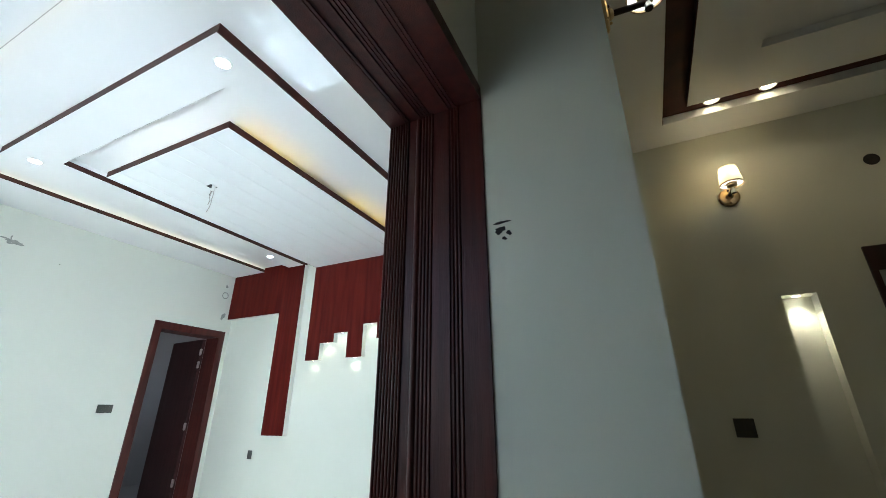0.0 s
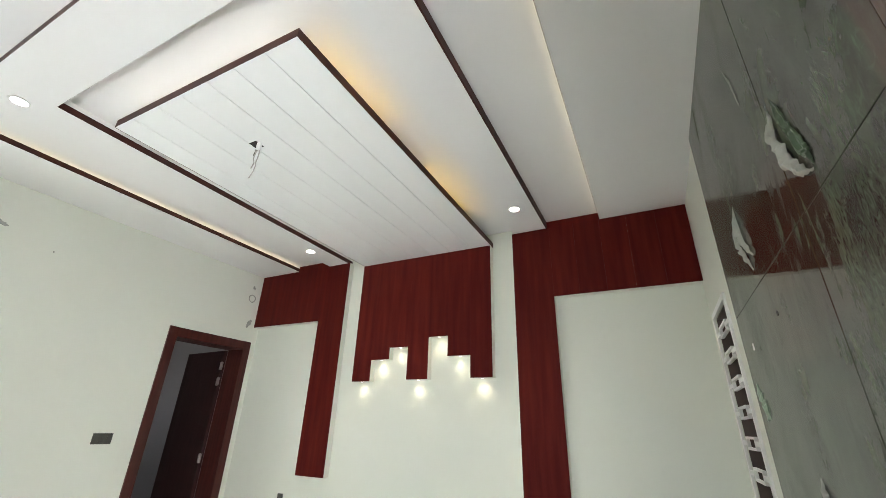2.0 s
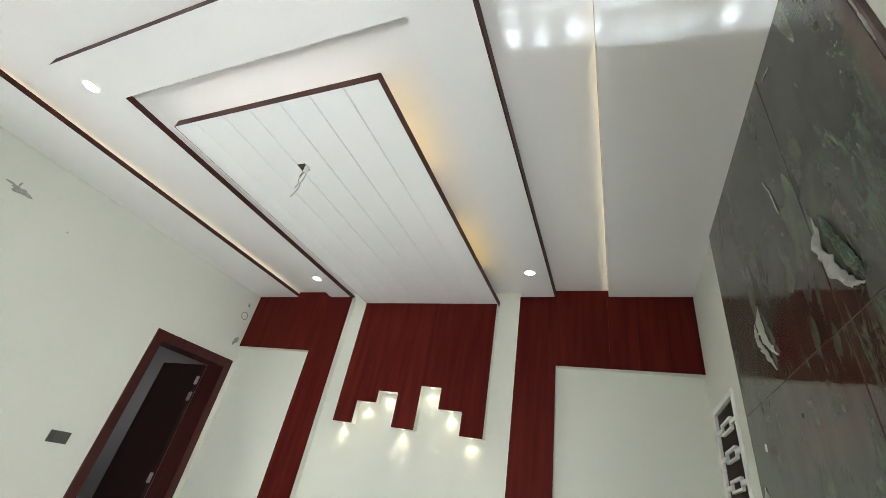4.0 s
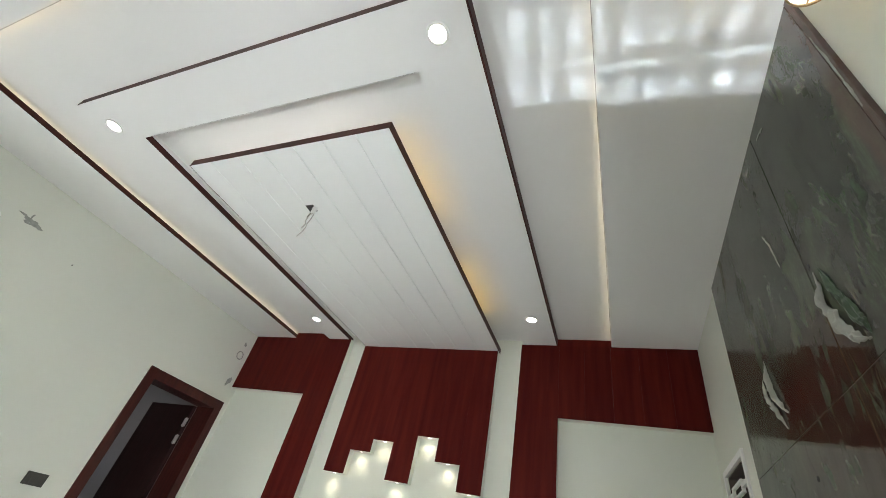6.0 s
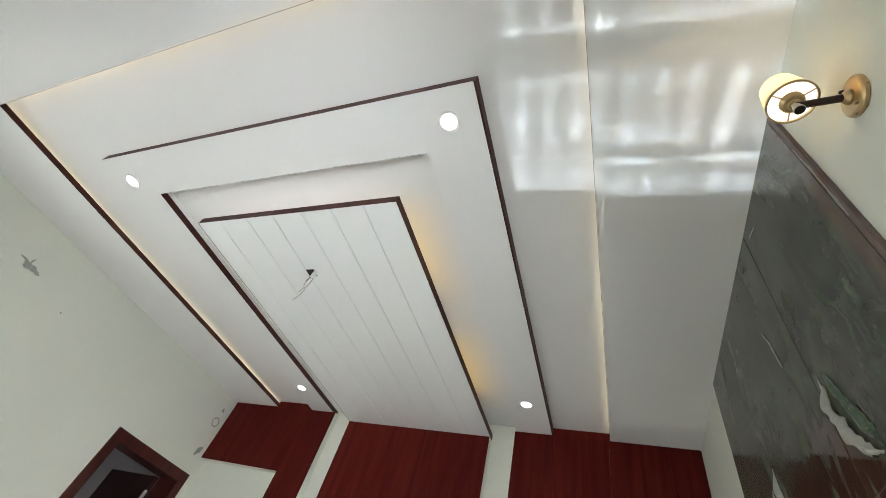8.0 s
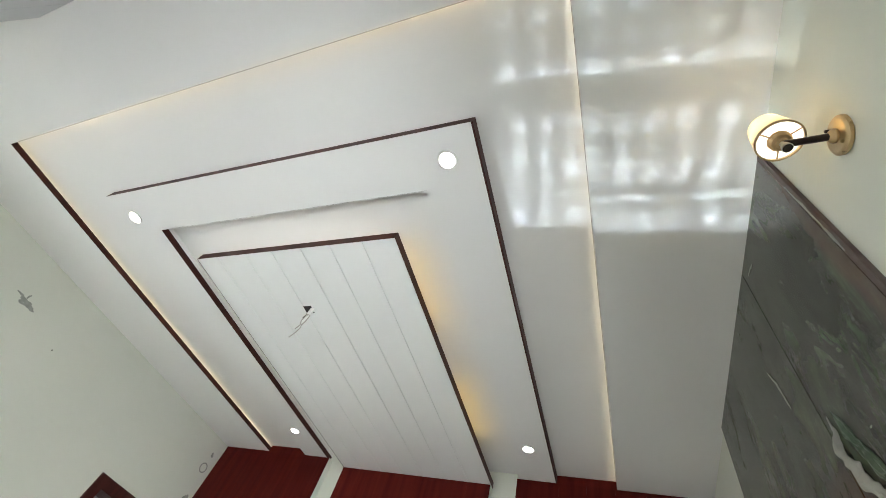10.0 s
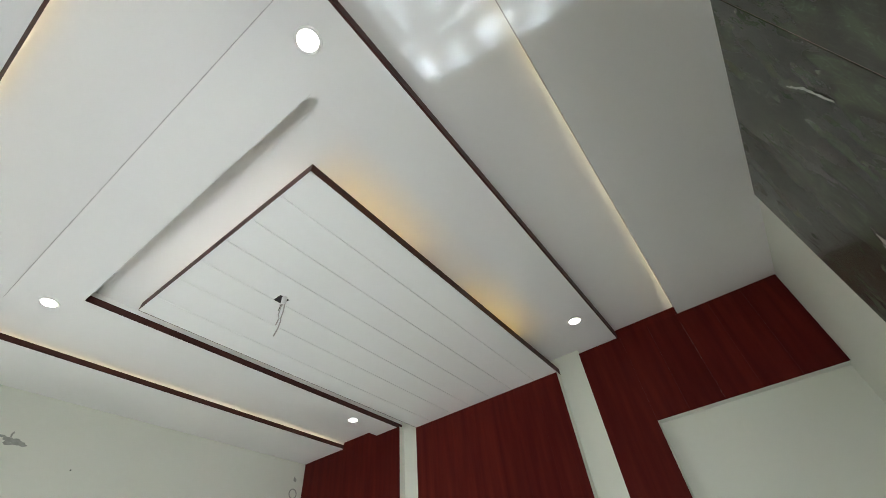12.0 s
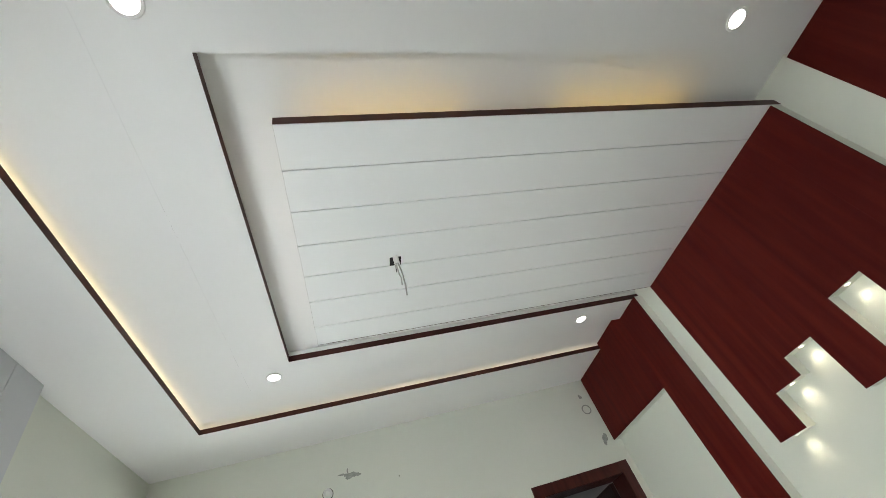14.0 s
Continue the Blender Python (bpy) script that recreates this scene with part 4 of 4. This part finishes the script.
on_left(nail, 2.975, 2.61)


def switch_plate(width, height, gangs, label):
    """A plate in the y-z plane with rocker keys, facing +x."""
    t = thing("switch", label, "switch", "dark switch plates")
    part("plate", boxes((-0.002, 0.008, -width / 2, width / 2, -height / 2, height / 2), bevel=0.0025), SWITCH, t)
    step = (width - 0.02) / gangs
    for k in range(gangs):
        y = -width / 2 + 0.01 + k * step
        part("rocker", boxes((0.008, 0.0105, y + 0.002, y + step - 0.002, -height / 2 + 0.014, height / 2 - 0.014), bevel=0.001), SWITCH, t)
    return t


on_left(switch_plate(0.155, 0.088, 4, "dark switch plate with four rockers beside the door"), 3.808, 1.15)
on_left(switch_plate(0.105, 0.088, 2, "dark switch plate with two rockers under the window's edge"), 2.742, 1.152)
switch_plate(0.07, 0.10, 1, "small dark socket plate on the feature wall").matrix_world = pose(-4.03, FAR, 0.61, 0, 0, -90)
switch_plate(0.105, 0.105, 2, "dark switch plate on the hall wall").matrix_world = pose(1.18, HALL_FAR, 1.03, 0, 0, -90)

# cut-out and loose wires in the ceiling panel
wires = thing("ceiling_wires", "loose electric wires hanging from a ceiling cut-out", "wires", "", (-2.527, 2.985, PANEL_Z))
part("cutout", boxes((-0.045, 0.020, -0.032, 0.032, -0.0012, 0.001)), BLACK, wires, "flat black plate for the shade in a cut-out")
part("conduit", lathe([(0.015, -0.055), (0.016, 0.0)], 14, at=(0.018, 0.0, 0)), PVC, wires, smooth=True)
part("wire", tube([(0.020, 0.004, -0.03), (0.030, 0.004, -0.07), (0.016, 0.012, -0.105), (-0.002, 0.018, -0.13), (0.010, 0.014, -0.165), (-0.006, 0.018, -0.20), (-0.030, 0.016, -0.245)], 0.0038), WIRE_WHITE, wires, smooth=True)
part("wire", tube([(0.014, -0.004, -0.03), (0.008, -0.004, -0.07), (-0.010, 0.002, -0.11), (0.004, 0.004, -0.145), (-0.012, 0.002, -0.185)], 0.0036), WIRE_WHITE, wires, smooth=True)
part("wire", tube([(0.018, 0.0, -0.03), (0.006, -0.012, -0.055), (0.022, -0.014, -0.085), (0.030, -0.008, -0.06)], 0.0030), WIRE_WHITE, wires, smooth=True)
part("wire", tube([(0.018, 0.0, -0.03), (0.012, -0.010, -0.060), (0.002, -0.012, -0.100)], 0.0024), WIRE_BLACK, wires, "dark wire", True)

# white lattice in the tall wall niche
jali = thing("niche_lattice", "white link-patterned lattice over a brown wall niche", "lattice", "", (RIGHT, 4.71, 0.3))
Y0, Y1, Z0, Z1 = 4.405 - 4.71, 5.015 - 4.71, -0.02, 2.11 - 0.3
part("frame", boxes((-0.014, 0.0, Y0, Y0 + 0.035, Z0, Z1), (-0.014, 0.0, Y1 - 0.035, Y1, Z0, Z1), (-0.014, 0.0, Y0 + 0.035, Y1 - 0.035, Z1 - 0.035, Z1), (-0.014, 0.0, Y0 + 0.035, Y1 - 0.035, Z0, Z0 + 0.035), bevel=0.002), PVC, jali)
part("back", boxes((0.120, 0.129, Y0 + 0.04, Y1 - 0.04, 0.004, Z1 - 0.04)), NICHE_BACK, jali, "brown niche back")
part("lining", boxes((0.006, 0.120, NI[0] - 4.71, NI[0] - 4.71 + 0.004, 0.004, Z1 - 0.04), (0.006, 0.120, NI[1] - 4.71 - 0.004, NI[1] - 4.71, 0.004, Z1 - 0.04), (0.006, 0.120, NI[0] - 4.706, NI[1] - 4.714, Z1 - 0.042, Z1 - 0.036)), NICHE_BACK, jali, "brown niche lining")
for k in range(10):
    z = 1.950 - 0.165 * k - 0.3
    part("link", boxes((-0.012, 0.006, -0.14, 0.14, z + 0.022, z + 0.036), (-0.012, 0.006, -0.14, 0.14, z - 0.036, z - 0.022), (-0.012, 0.006, -0.14, -0.122, z - 0.022, z + 0.022), (-0.012, 0.006, 0.122, 0.14, z - 0.022, z + 0.022),
                       (-0.012, 0.006, Y0 + 0.035, -0.14, z - 0.012, z + 0.012), (-0.012, 0.006, 0.14, Y1 - 0.035, z - 0.012, z + 0.012)), PVC, jali)


# torn wrapping stuck to the stone
def scrap(points, width, lift, seed, cols=13, ribs=0.0, rag=0.25):
    """A crumpled strip along (y, z) points with ragged edges, its face lifted towards -x."""
    bm = bmesh.new()
    rows = []
    n_ = 48
    pts = [Vector((0, y, z)) for y, z in points]

    def wave(f, k):
        return noise.noise(Vector((f, seed * 3.7, k * 5.3)))

    for i in range(n_ + 1):
        g = i / n_
        f = g * (len(pts) - 1)
        k = min(int(f), len(pts) - 2)
        c = pts[k].lerp(pts[k + 1], f - k)
        d = (pts[k + 1] - pts[k]).normalized()
        side = Vector((0, -d.z, d.y))
        taper = min(1.0, 0.10 + 3.2 * math.sin(math.pi * min(1, max(0, g))) ** 1.2 * 0.5) * (1 if 0 < i < n_ else 0.2)
        w0 = taper * max(0.12, 0.9 + 0.7 * wave(g * 4, 1) + rag * wave(g * 17, 2))
        w1 = taper * max(0.12, 0.9 + 0.7 * wave(g * 4, 3) + rag * wave(g * 15, 4))
        row = []
        for j in range(cols):
            u = j / (cols - 1)
            p = c + side * width * 0.5 * (-w0 + u * (w0 + w1))
            fold = noise.noise(Vector((p.y * 34, p.z * 9, seed))) + 0.6 * noise.noise(Vector((p.y * 90, p.z * 24, seed + 9)))
            out = 0.0015 + lift * taper * math.sin(math.pi * (0.06 + 0.88 * u)) * max(0.12, 0.65 + 0.7 * fold + ribs * math.sin(u * 15 + 2 * wave(g * 3, 5)))
            row.append(bm.verts.new((-out, p.y + 0.006 * wave(g * 9 + u * 4, 6), p.z + 0.006 * wave(g * 8 - u * 5, 7))))
        rows.append(row)
    for a, b in zip(rows, rows[1:]):
        for j in range(cols - 1):
            bm.faces.new((a[j], a[j + 1], b[j + 1], b[j]))
    return bm


def wrapping(label, sheets):
    t = thing("torn_wrapping", label, "torn wrapping", "torn wrapping scraps")
    for name, points, width, lift, seed, mat in sheets:
        o = part(name, scrap(points, width, lift, seed, ribs=0.5 if mat is GREEN_FILM else 0.0, rag=0.3 if mat is GREEN_FILM else 0.95), mat, t, smooth=True)
        so = o.modifiers.new("thickness", "SOLIDIFY")
        so.thickness = 0.001
    return t


wrapping("torn white and green wrapping stuck to the marble", [
    ("white_sheet", [(2.902, 2.262), (2.900, 2.15), (2.868, 2.05), (2.815, 1.97), (2.760, 1.945)], 0.046, 0.036, 5, PAPER),
    ("green_sheet", [(2.862, 2.255), (2.822, 2.13), (2.770, 2.02), (2.752, 1.955)], 0.056, 0.009, 6, GREEN_FILM)])
wrapping("crumpled white paper strips stuck to the marble", [
    ("white_sheet", [(3.700, 2.220), (3.685, 2.13), (3.620, 2.05), (3.560, 1.955)], 0.024, 0.024, 11, PAPER),
    ("white_sheet", [(3.612, 2.275), (3.600, 2.15), (3.560, 2.06), (3.505, 2.00)], 0.025, 0.026, 12, PAPER),
    ("white_sheet", [(3.640, 2.245), (3.632, 2.17), (3.605, 2.09)], 0.014, 0.018, 13, PAPER)])
wrapping("thin shred of film stuck to the marble", [("white_sheet", [(3.17, 2.66), (3.135, 2.58), (3.115, 2.45)], 0.009, 0.005, 15, PAPER)])
wrapping("thin shred of film stuck to the marble", [("white_sheet", [(2.89, 2.99), (2.81, 2.97)], 0.008, 0.004, 17, PAPER)])
wrapping("torn white film on the stone's rough edge", [("white_sheet", [(2.339, 2.80), (2.337, 2.55), (2.339, 2.40)], 0.007, 0.004, 23, PAPER), ("white_sheet", [(2.345, 1.93), (2.340, 1.87)], 0.022, 0.010, 27, PAPER)])
wrapping("pale green film flap torn off beside the niche", [("green_sheet", [(4.10, 1.56), (4.06, 1.47), (3.99, 1.40)], 0.075, 0.012, 33, PALE_FILM)])
wrapping("crumpled white paper strips stuck to the marble", [("white_sheet", [(3.50, 1.21), (3.47, 1.12), (3.46, 1.02)], 0.040, 0.022, 35, PAPER)])
bolt = thing("marble_hole", "flat black disc for a drilled hole in the marble", "hole")
part("rim", lathe([(0.010, -0.001), (0.010, 0.002)], 16, axis="x"), BLACK, bolt)
bolt.location = (0.0, 3.43, 1.742)
tag = thing("sticker", "small white sticker on the marble", "sticker")
part("label", boxes((-0.001, 0.0005, -0.014, 0.014, -0.016, 0.016)), PVC, tag)
tag.location = (0.0, 3.952, 1.71)

# flat black patches for holes broken in the wall end beside the doorway
PW = PIL_Y + 0.002
for dx, dz, ln, ht, sd in ((0.386, 1.610, 0.030, 0.022, 31), (0.392, 1.634, 0.045, 0.008, 32), (0.412, 1.598, 0.016, 0.013, 33), (0.398, 1.583, 0.014, 0.010, 34)):
    t = thing("wall_hole", "flat black patch for a hole broken into the plaster beside the doorway", "hole", "broken wall holes")
    part("hole", blob(ln, ht, sd, 0.0015), BLACK, t)
    t.matrix_world = pose(dx, PW, dz, 0, 0, -90)
t = thing("wall_hole", "flat black disc for a round pipe hole in the hall wall", "hole")
part("hole", lathe([(0.04, -0.001), (0.04, 0.002)], 28, axis="y"), BLACK, t)
t.location = (2.22, HALL_FAR - 0.001, 2.62)

# hall door at the edge of sight
door_3 = tagged(new("door_3"), "dark framed door with bluish glass in the hall", "door", kind="structure")
part("frame", boxes((2.000, 2.95, HALL_FAR - 0.02, HALL_FAR, 1.895, 2.048), (2.000, 2.032, HALL_FAR - 0.02, HALL_FAR, 0, 1.895), (2.90, 2.95, HALL_FAR - 0.02, HALL_FAR, 0, 1.895), bevel=0.003), DARK_LEAF, door_3)
part("panel", boxes((2.032, 2.90, HALL_FAR - 0.008, HALL_FAR, 0, 1.895)), GREY_ROOM, door_3, "bluish grey panel")

# ---- floor tiles ----
me = bpy.data.meshes.new("tile")
tb = boxes((0.0015, 0.5985, 0.0015, 0.5985, -0.012, 0.0))
tb.to_mesh(me)
tb.free()
me.materials.append(FLOOR_TILE)
for i in range(16):
    for j in range(12):
        o = new("tile", me)
        o.parent = FLOOR
        o.location = (-5.25 + 0.6 * i, -1.7 + 0.6 * j, 0)
